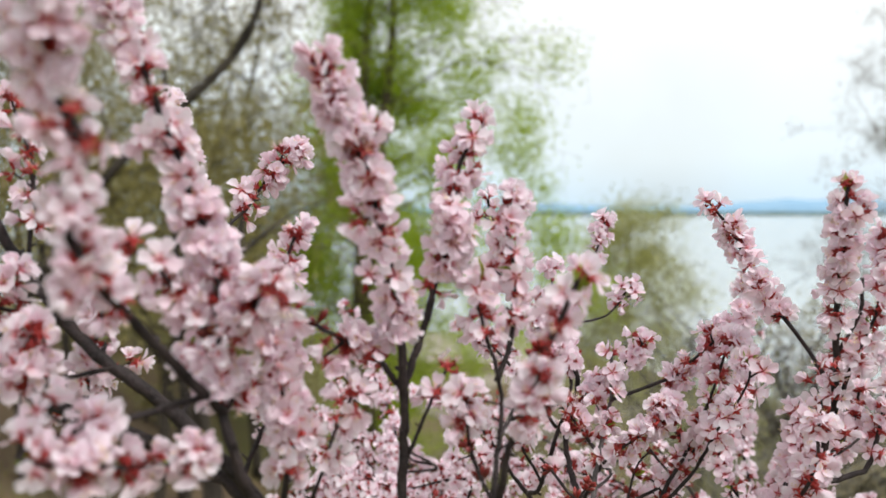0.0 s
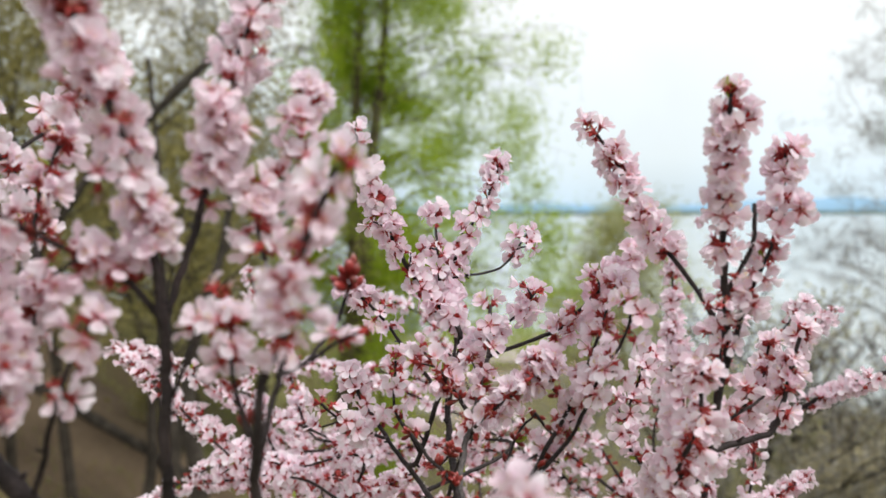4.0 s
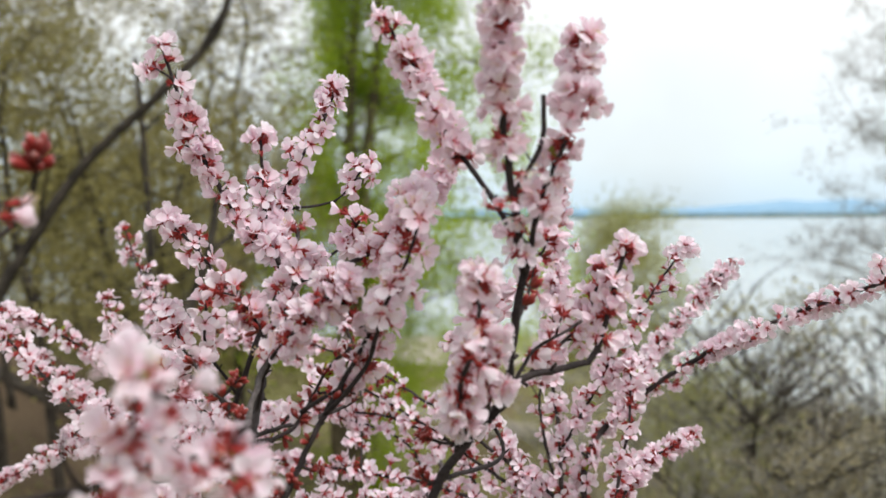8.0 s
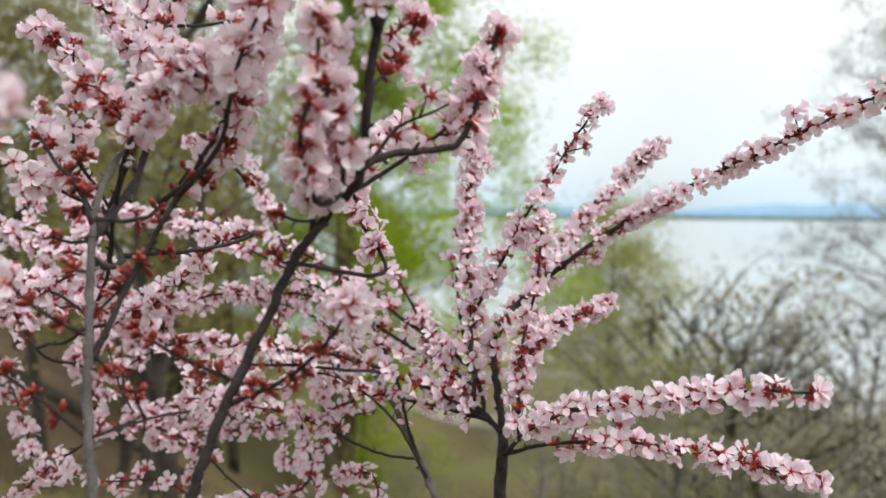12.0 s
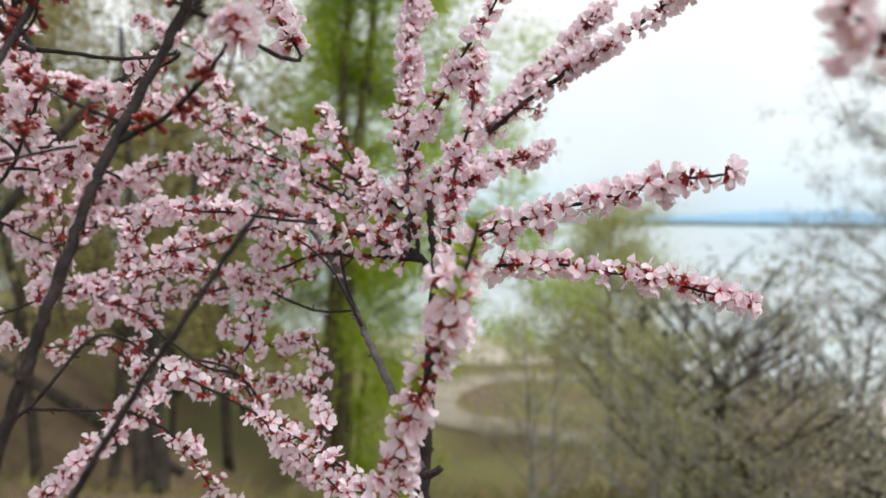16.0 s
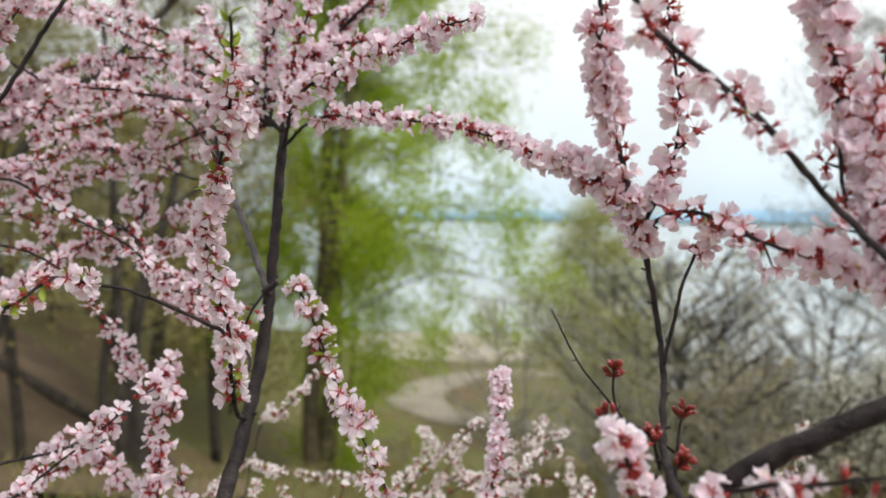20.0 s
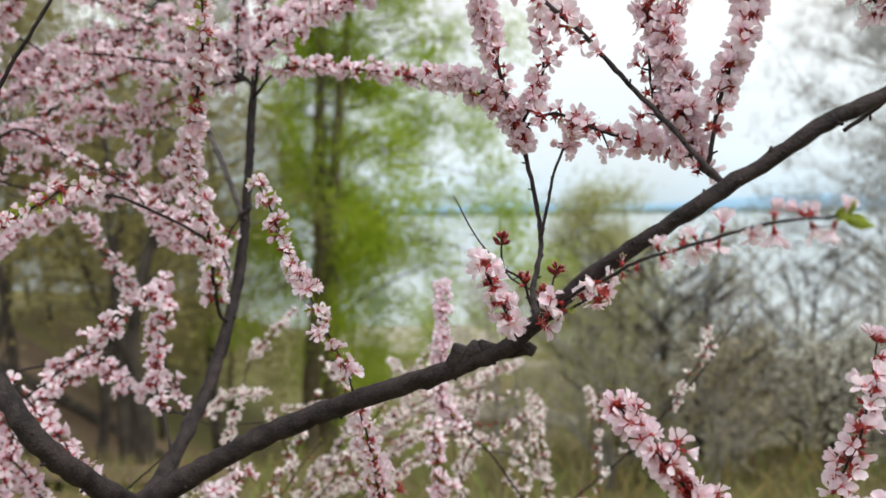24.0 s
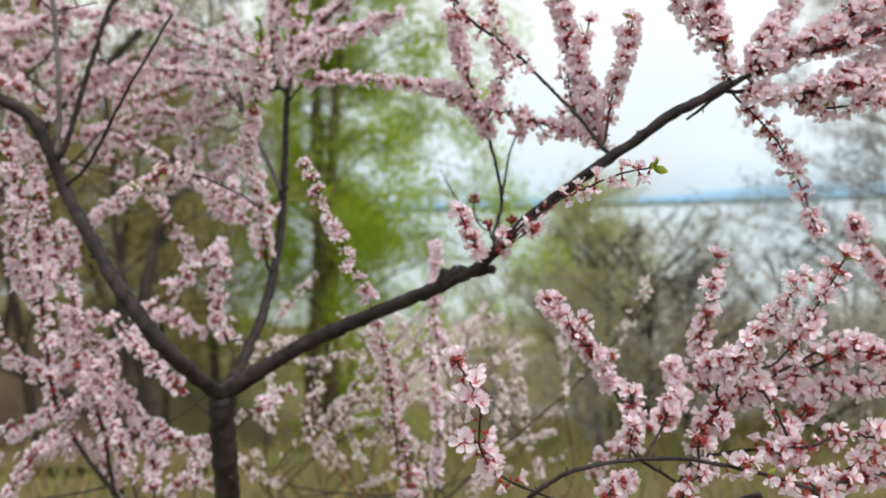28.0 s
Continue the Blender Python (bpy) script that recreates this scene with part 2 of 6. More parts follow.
def blade(shape, m, length, rows, slot, cup=0.0, curl=0.0):
    """A petal or leaf: rows of (along, half width), three corners a row, cupped and curled."""
    base = len(shape.v)
    for u, w in rows:
        for v in (-1, 0, 1):
            p = Vector((u * length, v * w, abs(v) * cup * w + curl * length * u * u))
            shape.v.append(tuple(m @ p))
    for i in range(len(rows) - 1):
        for k in range(2):
            a = base + i * 3 + k
            u0, u1 = rows[i][0], rows[i + 1][0]
            shape.face([a, a + 1, a + 4, a + 3], slot, [u0, u0, u1, u1])


def petal(shape, m, length, rng, cup, curl):
    """A cherry petal: narrow claw, broad crinkled blade, notched tip."""
    base = len(shape.v)
    notch, skew = rng.uniform(0.04, 0.16), rng.uniform(-0.12, 0.12)
    rows = ((0.08, 0.0004), (0.26, 0.0011), (0.50, 0.0033), (0.76, 0.0043), (0.94, 0.0031))
    for i, (u, w) in enumerate(rows):
        for v in (-1, -0.5, 0, 0.5, 1):
            far = u * (1 + (0.10 * (1 - v * v) - notch * (1 - abs(v)) ** 2 if i == 4 else 0.0)) + skew * v * u * 0.3
            wave = rng.uniform(-1, 1) * 0.00075 * u * (0.4 + 0.6 * abs(v))
            wide = v * w * (1 + rng.uniform(-0.06, 0.06))
            shape.v.append(tuple(m @ Vector((far * length, wide, v * v * cup * w + curl * length * u * u + wave))))
    for i in range(len(rows) - 1):
        for k in range(4):
            a = base + i * 5 + k
            u0, u1 = rows[i][0], rows[i + 1][0]
            shape.face([a, a + 1, a + 6, a + 5], 0, [u0, u0, u1, u1])


def blossom_shape(rng, simple=False, opening=0.45, petals=5):
    """One cherry blossom with its stalk from the origin along z: red cup and sepals, five petals, stamens."""
    s = Shape()
    stalk = 0.0075
    tube(s, [Vector((0, 0, 0)), Vector((0, 0, 0.0025))], 0.0005, 0.0006, 3, 1, cap=False)
    tube(s, [Vector((0, 0, 0.0025)), Vector((0, 0, stalk))], 0.0010, 0.0021, 4 if simple else 5, 1, cap=not simple)
    turn0 = rng.uniform(0, 6.28)
    for k in range(5):
        a = turn0 + math.tau * k / 5 + rng.uniform(-0.12, 0.12)
        rise = opening + rng.uniform(-0.3, 0.3)
        size = rng.uniform(0.9, 1.1)
        m = Matrix.Translation((0, 0, stalk)) @ Matrix.Rotation(a, 4, "Z") @ Matrix.Rotation(-rise, 4, "Y") @ Matrix.Rotation(rng.uniform(-0.35, 0.35), 4, "X")
        if simple:
            rows = ((0.14, 0.0006), (0.42, 0.0026), (0.76, 0.0042), (1.0, 0.0022))
        else:
            rows = ()
        if k < petals and not simple:
            petal(s, m, 0.0120 * size, rng, rng.uniform(-0.2, 0.8), rng.uniform(-0.4, 0.3))
        elif k < petals:
            blade(s, m, 0.0118 * size, rows, 0, cup=rng.uniform(-0.1, 0.7), curl=rng.uniform(-0.4, 0.25))
        m = Matrix.Translation((0, 0, stalk - 0.0004)) @ Matrix.Rotation(a + 0.63, 4, "Z") @ Matrix.Rotation(rng.uniform(-0.3, 0.3), 4, "Y")
        base = len(s.v)
        for p in ((0.0010, -0.0016, 0), (0.0010, 0.0016, 0), (0.0052 if simple else 0.0068, 0, 0.0004)):
            s.v.append(tuple(m @ Vector(p)))
        s.face([base, base + 1, base + 2], 1, [0.2, 0.2, 1.0])
    for k in range(0 if simple else 7):
        a, lean = rng.uniform(0, 6.28), rng.uniform(0.15, 0.75)
        way = Vector((math.cos(a) * lean, math.sin(a) * lean, 1)).normalized()
        cross = way.orthogonal().normalized() * 0.00018
        foot, top = Vector((0, 0, stalk)) + way * 0.001, Vector((0, 0, stalk)) + way * rng.uniform(0.005, 0.0075)
        base = len(s.v)
        s.v += [tuple(foot - cross), tuple(foot + cross), tuple(top + cross), tuple(top - cross)]
        s.face([base, base + 1, base + 2, base + 3], 2, [0, 0, 0.7, 0.7])
        base = len(s.v)
        knob = way.cross(cross).normalized() * 0.0005
        s.v += [tuple(top - cross * 3), tuple(top + knob), tuple(top + cross * 3), tuple(top + way * 0.0009)]
        s.face([base, base + 1, base + 2, base + 3], 2, [1.0] * 4)
    return s


def bud_shape(rng):
    """A closed bud: red cup with a pink tip, from the origin along z."""
    s = Shape()
    rings = ((0.0, 0.0005, 0.0), (0.0016, 0.0007, 0.1), (0.0036, 0.0013, 0.3), (0.0058, 0.0018, 0.6), (0.0078, 0.0013, 0.85), (0.0092, 0.0003, 1.0))
    size = rng.uniform(0.8, 1.1)
    for z, r, _ in rings:
        for k in range(5):
            a = math.tau * k / 5
            s.v.append((math.cos(a) * r * size, math.sin(a) * r * size, z * size))
    for i in range(len(rings) - 1):
        for k in range(5):
            u0, u1 = rings[i][2], rings[i + 1][2]
            s.face([i * 5 + k, i * 5 + (k + 1) % 5, i * 5 + 5 + (k + 1) % 5, i * 5 + 5 + k], 0, [u0, u0, u1, u1])
    return s


def leaf_shape(rng, length=0.012):
    s = Shape()
    blade(s, Matrix.Rotation(-1.25 + rng.uniform(-0.2, 0.2), 4, "Y"), length, ((0.0, 0.0004), (0.3, length * 0.17), (0.65, length * 0.19), (1.0, 0.0003)), 0, cup=0.6, curl=-0.25)
    return s


kit = random.Random(5)
blossom_shapes = [blossom_shape(kit, opening=o) for o in (0.2, 0.35, 0.45, 0.55, 0.65, 0.8, 0.95, 0.3, 1.1, 1.25, 0.7)] + [blossom_shape(kit, opening=0.5, petals=n) for n in (0, 0, 0, 2, 3, 4)]
simple_shapes = [blossom_shape(kit, True, o) for o in (0.2, 0.3, 0.45, 0.6, 0.8, 0.4, 1.0)] + [blossom_shape(kit, True, 0.4, n) for n in (0, 0, 3)]
bud_shapes = [bud_shape(kit) for _ in range(3)]
leaf_shapes = [leaf_shape(kit, size) for size in (0.009, 0.012, 0.015)]
blossom_meshes = [s.mesh("blossom", (petal_mat, sepal_mat, stamen_mat)) for s in blossom_shapes]
bud_meshes = [s.mesh("bud", (bud_mat,)) for s in bud_shapes]
leaf_meshes = [s.mesh("leaf", (young_leaf_mat,)) for s in leaf_shapes]


def outward(point, ahead, angle, lean, size, rng):
    """The pose of a blossom that springs from a stem: turned round it by angle, leaning towards its tip by lean."""
    side = ahead.orthogonal().normalized()
    way = Matrix.Rotation(angle, 4, ahead) @ side
    way = (way + ahead * lean + Vector((0, 0, rng.uniform(-0.15, 0.25)))).normalized()
    turn = way.to_track_quat("Z", "Y").to_matrix().to_4x4() @ Matrix.Rotation(rng.uniform(0, 6.28), 4, "Z")
    return Matrix.Translation(point) @ turn @ Matrix.Scale(size, 4)


count = [0]


def branch(points, r0, r1, bloom, density, extra="", far=False, shrub=None, name="branch", label="", bark=None, petals=None, size=1.0):
    """A stem with its blossoms, buds and leaves. bloom: the stretch that flowers; density: blossoms a metre."""
    count[0] += 1
    bud_size = size
    if petals:
        size, density = size * 0.95, density * 0.6
    elif far:
        size, density = size * 0.88, density * 1.38
    elif density > 400:
        size, density = size * 0.84, density * 1.28
    else:
        size, density = size * 0.92, density * 1.06
    rng = random.Random(100 + count[0])
    line = spline(points, 0.006 if r0 < 0.006 else 0.009)
    if r0 < 0.003:
        line = [q + Vector(noise.noise_vector((q * 18))) * 0.0035 * min(1, i / 6) for i, q in enumerate(line)]
    wob = [q + Vector([rng.uniform(-1, 1) * min(r0, 0.004) * 0.25 for _ in range(3)]) if 0 < i < len(line) - 1 else q for i, q in enumerate(line)]
    s = Shape()
    tube(s, wob, r0, r1, 6 if r0 < 0.003 else 10, 0, 0.09, rng)
    lengths = [0.0]
    for a, b in zip(line, line[1:]):
        lengths.append(lengths[-1] + (b - a).length)
    total = lengths[-1]

    def spot(d):
        i = max(k for k in range(len(line)) if lengths[k] <= max(0.0, d) + 1e-9)
        i = min(i, len(line) - 2)
        t = (d - lengths[i]) / max(1e-6, lengths[i + 1] - lengths[i])
        return line[i].lerp(line[i + 1], min(1.0, t)), (line[i + 1] - line[i]).normalized()

    # short spurs and knots on bare stems
    d = rng.uniform(0.01, 0.03)
    while d < total * min(1.0, bloom[0] + 0.2):
        q, ahead = spot(d)
        r = r0 + (r1 - r0) * d / total
        way = (Matrix.Rotation(rng.uniform(0, 6.28), 4, ahead) @ ahead.orthogonal().normalized() + ahead * 0.5).normalized()
        reach = r + rng.uniform(0.002, 0.006)
        tube(s, [q, q + way * reach], r * 0.55, min(r * 0.4, 0.0012), 5, 0, 0.15, rng)
        d += rng.uniform(0.018, 0.05)
    nodes_at, d = [], total * bloom[0] + 0.004
    gap = 0.0135 if density > 300 else 0.017
    while density and d < total * bloom[1]:
        nodes_at.append(d)
        d += gap * rng.uniform(0.75, 1.3)
    placed = []
    for d in nodes_at:
        q, ahead = spot(d)
        tuft = 1.0 if petals else min(1.5, max(0.5, 1.04 + 1.3 * noise.noise((d * 26.0, count[0] * 3.7, 0.5))))
        want = density * 0.84 * gap * rng.uniform(0.45, 1.45) * tuft
        many = int(want) + (rng.random() < want % 1)
        first = rng.uniform(0, 6.28)
        for k in range(many):
            placed.append(outward(q, ahead, first + math.tau * k / max(1, many) + rng.uniform(-0.5, 0.5), rng.uniform(-0.7, 0.95), size * rng.uniform(0.82, 1.18), rng))
    if density > 150 and bloom[1] > 0.97:
        q, ahead = spot(total * 0.995)
        for k in range(4):
            placed.append(outward(q, ahead, k * 1.6 + rng.uniform(-0.4, 0.4), rng.uniform(0.4, 1.6), size * rng.uniform(0.85, 1.1), rng))
    # side spurs that end in a tuft of blossom
    d = total * bloom[0] + rng.uniform(0.01, 0.04)
    while density > 150 and d < total * min(bloom[1], 0.95):
        q, ahead = spot(d)
        m = outward(q, ahead, rng.uniform(0, 6.28), rng.uniform(0.3, 1.2), 1.0, rng)
        end = m @ Vector((0, 0, size * rng.uniform(0.008, 0.022)))
        tube(s, [q, end], min(r1, 0.0012), 0.0007, 5, 0, 0.1, rng)
        for k in range(rng.randint(2, 4)):
            placed.append(outward(end, (end - q).normalized(), rng.uniform(0, 6.28), rng.uniform(-0.2, 1.2), size * rng.uniform(0.82, 1.15), rng))
        d += rng.uniform(0.03, 0.07)
    ob = part(name, s.mesh(name, (bark or bark_mat,)), shrub, label)
    if far and placed:
        joined = Shape()
        for m in placed:
            joined.add(rng.choice(simple_shapes), m)
        tagged(part("blossoms", joined.mesh("blossoms", (petals or petal_mat, sepal_mat, stamen_mat)), ob), kind="stuff")
    else:
        inner = placed[3::4] if density > 400 else []
        if inner:
            joined = Shape()
            for m in inner:
                joined.add(rng.choice(blossom_shapes), m)
            tagged(part("blossoms", joined.mesh("blossoms", (petals or petal_mat, sepal_mat, stamen_mat)), ob), kind="stuff")
            placed = [m for i, m in enumerate(placed) if i % 4 != 3]
        for m in placed:
            o = new("blossom", rng.choice(blossom_meshes))
            o.parent, o.matrix_basis = ob, m
    buds = []
    if extra in ("buds", "budtip", "tip"):
        d = total * 0.25 if extra == "buds" else total * 0.97 if extra == "tip" else total - 0.008
        while d < total:
            q, ahead = spot(d)
            if extra != "tip":
                for k in range(rng.randint(4, 7) if extra == "buds" else 8):
                    buds.append(outward(q, ahead, rng.uniform(0, 6.28), rng.uniform(-0.1, 1.6) if extra == "buds" else rng.uniform(0.2, 2.0), bud_size * rng.uniform(0.75, 1.1) * 1.15, rng))
            d += rng.uniform(0.004, 0.006) if extra == "budtip" else rng.uniform(0.016, 0.032)
    elif placed:
        for d in nodes_at[::3]:
            q, ahead = spot(d)
            buds.append(outward(q, ahead, rng.uniform(0, 6.28), 0.5, rng.uniform(0.7, 1.0), rng))
    if far and buds:
        joined = Shape()
        for m in buds:
            joined.add(rng.choice(bud_shapes), m)
        tagged(part("bud_cluster", joined.mesh("bud_cluster", (bud_mat,)), ob), kind="stuff")
    else:
        for m in buds:
            o = new("bud", rng.choice(bud_meshes))
            o.parent, o.matrix_basis = ob, m
    leaves = []
    if extra in ("tip", "leafy"):
        if extra == "leafy":
            leaves += [(d, rng.uniform(0.2, 1.0), 1.0) for d in nodes_at for _ in range(2)]
        for k in range(5 if extra == "tip" else 16):
            leaves.append((total * (rng.uniform(0.97, 1.0) if extra == "tip" else rng.uniform(0.82, 1.0)), rng.uniform(0.6, 1.8), 1.0 if extra == "tip" else 0.85))
    elif placed:
        for d in nodes_at[2::6]:
            leaves.append((d, 0.5, 0.85))
    poses = [(rng.choice((0, 1, 2)), outward(*spot(d), rng.uniform(0, 6.28), lean, grow * rng.uniform(0.8, 1.2), rng)) for d, lean, grow in leaves]
    if far and poses:
        joined = Shape()
        for k, m in poses:
            joined.add(leaf_shapes[k], m)
        tagged(part("leaves", joined.mesh("leaves", (young_leaf_mat,)), ob), kind="stuff")
    else:
        for k, m in poses:
            o = new("leaf", leaf_meshes[k])
            o.parent, o.matrix_basis = ob, m
    return ob


def thing(name, label, category, group="", kind=""):
    return tagged(new(name), label, category, group, kind)

# ---- ground, lake, far shore ----
SLOPE = ((-60, 0.6), (-3, 0.05), (0, 0.0), (3, -0.35), (8, -1.7), (14, -4.8), (22, -7.2), (30, -8.0), (40, -8.6), (60, -9.6), (78, -10.35), (110, -12), (4000, -16))


def ground_height(x, y):
    z = float(np.interp(y, [a for a, _ in SLOPE], [b for _, b in SLOPE]))
    if y < 76:
        z += 0.25 * noise.noise((x * 0.15, y * 0.15, 0)) * min(1, max(0, (y + 1) / 6)) + 0.04 * noise.noise((x * 1.3, y * 1.3, 3))
        z += min(5.5, max(0.0, -x - 3.0) * 0.5) * min(1.0, max(0.0, (y - 6) / 12)) * min(1.0, max(0.0, (72 - y) / 28))
        z -= min(3.0, max(0.0, x - 8.0) * 0.13) * min(1.0, max(0.0, (y - 28) / 26))
    return z


def sheet(name, xs, ys, height, mat):
    s = Shape()
    for y in ys:
        for x in xs:
            s.v.append((x, y, height(x, y)))
    n = len(xs)
    for j in range(len(ys) - 1):
        for i in range(n - 1):
            s.face([j * n + i, j * n + i + 1, (j + 1) * n + i + 1, (j + 1) * n + i], 0, [0.5] * 4)
    return new(name, s.mesh(name, (mat,)))


def steps(edges):
    """Numbers that run from edge to edge with a given spacing: (start, spacing), ..., end."""
    out = []
    for (a, d), (b, _) in zip(edges, edges[1:]):
        out += list(np.arange(a, b, d))
    return [float(v) for v in out] + [float(edges[-1][0])]


ground = tagged(sheet("ground", steps(((-3000, 400), (-120, 8), (-24, 0.6), (30, 8), (160, 400), (3000, 0))), steps(((-60, 6), (-4, 0.5), (30, 2), (84, 60), (500, 500), (4000, 0))), ground_height, ground_mat),
                "olive spring grass and brown leaf litter sloping down to the lake", "ground", kind="structure")
lake = tagged(sheet("water", steps(((-3500, 500), (3500, 0))), steps(((34, 12), (70, 400), (3300, 0))), lambda x, y: -10.3, water_mat), "pale silvery lake under an overcast sky", "lake", kind="structure")


def beach_edge(x, y):
    return ground_height(x, y) + 0.06


beach = tagged(sheet("beach", steps(((-9, 1.5), (9, 0))), steps(((57, 1.0), (75, 0))), lambda x, y: beach_edge(x, y), sand_mat), "strip of pale sand along the lake shore", "beach", kind="structure")


def strip(name, label, category, points, half, lift, mat):
    """A winding strip of trodden ground with ragged edges, laid just over the slope."""
    way, s = spline([(x, y, 0) for x, y in points], 0.8), Shape()
    for i, q in enumerate(way):
        ahead = (way[min(i + 1, len(way) - 1)] - way[max(i - 1, 0)]).normalized()
        side = Vector((ahead.y, -ahead.x, 0))
        for v in (-1, -0.5, 0, 0.5, 1):
            p = q + side * half * (v + 0.25 * v * noise.noise((q.x * 0.5, q.y * 0.5, v * 4)))
            s.v.append((p.x, p.y, ground_height(p.x, p.y) + lift * (1 - 0.5 * v * v)))
    for i in range(len(way) - 1):
        for k in range(4):
            a = i * 5 + k
            s.face([a, a + 5, a + 6, a + 1], 0, [0.5] * 4)
    return tagged(new(name, s.mesh(name, (mat,))), label, category, kind="structure")


strip("path", "pale dirt footpath curving across the slope", "path", ((9.0, 50.0), (4.6, 49.8), (1.8, 47.8), (0.0, 44.0), (-0.3, 40.5), (0.8, 37.0), (3.0, 34.8), (7.0, 33.2)), 1.5, 0.10, path_mat)
strip("dirt_track", "bare brown earth track below the wood", "track", ((-26.0, 27.0), (-17.0, 23.0), (-11.0, 19.5), (-7.0, 15.0), (-5.0, 10.0), (-4.5, 6.0)), 3.2, 0.12, dirt_mat)


def ridge(name, y, x0, x1, step, low, profile, mat, label):
    s = Shape()
    xs = np.arange(x0, x1, step)
    for x in xs:
        h = profile(float(x))
        s.v += [(x, y, low), (x, y + 0.2 * (h - low), low + 0.6 * (h - low)), (x, y + (h - low), h), (x, y + 4 * (h - low), low)]
    for i in range(len(xs) - 1):
        for k in range(3):
            a = i * 4 + k
            s.face([a, a + 4, a + 5, a + 1], 0, [0.5] * 4)
    return tagged(new(name, s.mesh(name, (mat,))), label, "shore", kind="structure")


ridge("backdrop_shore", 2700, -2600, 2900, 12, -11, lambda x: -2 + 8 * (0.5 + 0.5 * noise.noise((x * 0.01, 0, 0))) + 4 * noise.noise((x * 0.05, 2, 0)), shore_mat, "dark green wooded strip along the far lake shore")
ridge("backdrop_hills", 3300, -3200, 3600, 25, -11, lambda x: 26 + 22 * noise.noise((x * 0.0012, 5, 0)) + 10 * noise.noise((x * 0.006, 9, 0)) + max(0, min(34, (x - 900) * 0.06)), hazed_hill_mat, "hills beyond the lake, coloured pale blue with painted haze")

# ---- trees and thickets behind ----
def tree(name, label, x, y, height, r, mat, leaf_mat, leaves, leaf_size, spread, limbs, seed, droop=0.0, lean=0.0, twig_r=0.006, first=0.25, group="", forks=4, stems=1, category="tree", up=0.35, bias=0.0, limb_r=0.32, clumps=0, clump_r=0.4, clear=0.0, apart=2.2, fan=3.0, sway=0.02):
    rng = random.Random(seed)
    t = thing(name, label, category, group)
    t.location = (x, y, ground_height(x, y) - 0.05)
    wood, fine, crown = Shape(), Shape(), Shape()
    spots = []
    for k in range(stems):
        a0 = rng.uniform(0, 6.28) if stems != 2 else math.pi * k + 0.3
        foot = Vector((math.cos(a0), math.sin(a0), 0)) * (0.0 if stems == 1 else r * apart)
        trunk = [foot + Vector((lean * (h / height) ** 1.5 + rng.uniform(-1, 1) * sway * height * (h > 0) + foot.x * h / height * fan, rng.uniform(-1, 1) * 0.75 * sway * height * (h > 0), h)) for h in np.linspace(0, height, 7)]
        line = spline(trunk, height / 30)
        tube(wood, line, r, r * 0.15, 9 if r > 0.05 else 6, 0, 0.06, rng)
        for i in range(limbs):
            f = first + (0.97 - first) * (i + rng.random()) / limbs
            q = line[min(len(line) - 1, int(f * len(line)))]
            a = i * 2.4 + rng.uniform(-0.5, 0.5)
            reach = spread * (1.15 - f) ** 0.6 * rng.uniform(0.6, 1.15) * (1 + bias * math.cos(a))
            way = Vector((math.cos(a), math.sin(a), up + rng.uniform(-0.15, 0.3))).normalized()
            p1 = q + way * reach * 0.5
            p2 = q + way * reach + Vector((0, 0, -droop * reach * 0.6))
            limb = spline([q, p1, p2], reach / 8)
            tube(wood, limb, r * limb_r * (1.1 - f * 0.7), twig_r * 1.2, 6 if r > 0.05 else 4, 0, 0.08, rng)
            for _ in range(forks):
                j = rng.randint(len(limb) // 3, len(limb) - 1)
                out = (way + Vector((rng.uniform(-1, 1), rng.uniform(-1, 1), rng.uniform(-0.6, 0.8) - droop))).normalized()
                end = limb[j] + out * reach * rng.uniform(0.25, 0.5) + Vector((0, 0, -droop * reach * 0.25))
                mid = (limb[j] + end) / 2 + Vector((0, 0, reach * 0.04))
                twig = spline([limb[j], mid, end], reach / 8)
                tube(fine, twig, twig_r, twig_r * 0.4, 3, 0, 0.1, rng)
                spots += twig[1:]
                for _ in range(2):
                    b = rng.choice(twig)
                    e = b + Vector((rng.gauss(0, 1), rng.gauss(0, 1), rng.gauss(0.2, 0.7) - droop * 1.6)) * reach * 0.11
                    tube(fine, [b, (b + e) / 2 + Vector((0, 0, 0.02)), e], twig_r * 0.6, twig_r * 0.3, 3, 0, 0.1, rng)
                    spots += [e, (b + e) / 2, e]
    part("trunk", wood.mesh("trunk", (mat,)), t)
    tagged(part("twigwork", fine.mesh("twigwork", (mat,)), t), kind="stuff")
    n_leaf = leaves
    if n_leaf:
        spots = np.array(spots)
        g = np.random.default_rng(seed)
        c = spots[g.integers(0, len(spots), n_leaf)]
        if clumps:
            heads = spots[g.integers(0, len(spots), clumps)]
            grown = heads[g.integers(0, clumps, n_leaf)] + (g.normal(0, 1, (n_leaf, 3)) * (1.0, 1.0, 0.9) - (0, 0, droop)) * clump_r
            c = np.where(g.random((n_leaf, 1)) < 0.92, grown, c)
        c = c + (g.normal(0, 1, (n_leaf, 3)) - (0, 0, droop)) * leaf_size * 1.5
        if clear:
            # the front of the stems stays bare
            off = c[:, 0] - lean * np.clip(c[:, 2] / height, 0, 1) ** 1.5
            c = c[(np.abs(off) > clear) | (c[:, 1] > 0.2) | (g.random(n_leaf) < 0.25)]
            n_leaf = len(c)
        a, b = g.normal(0, 1, (n_leaf, 3)), g.normal(0, 1, (n_leaf, 3))
        a *= leaf_size * g.uniform(0.6, 1.2, (n_leaf, 1)) / np.linalg.norm(a, axis=1, keepdims=True)
        b = np.cross(a, b)
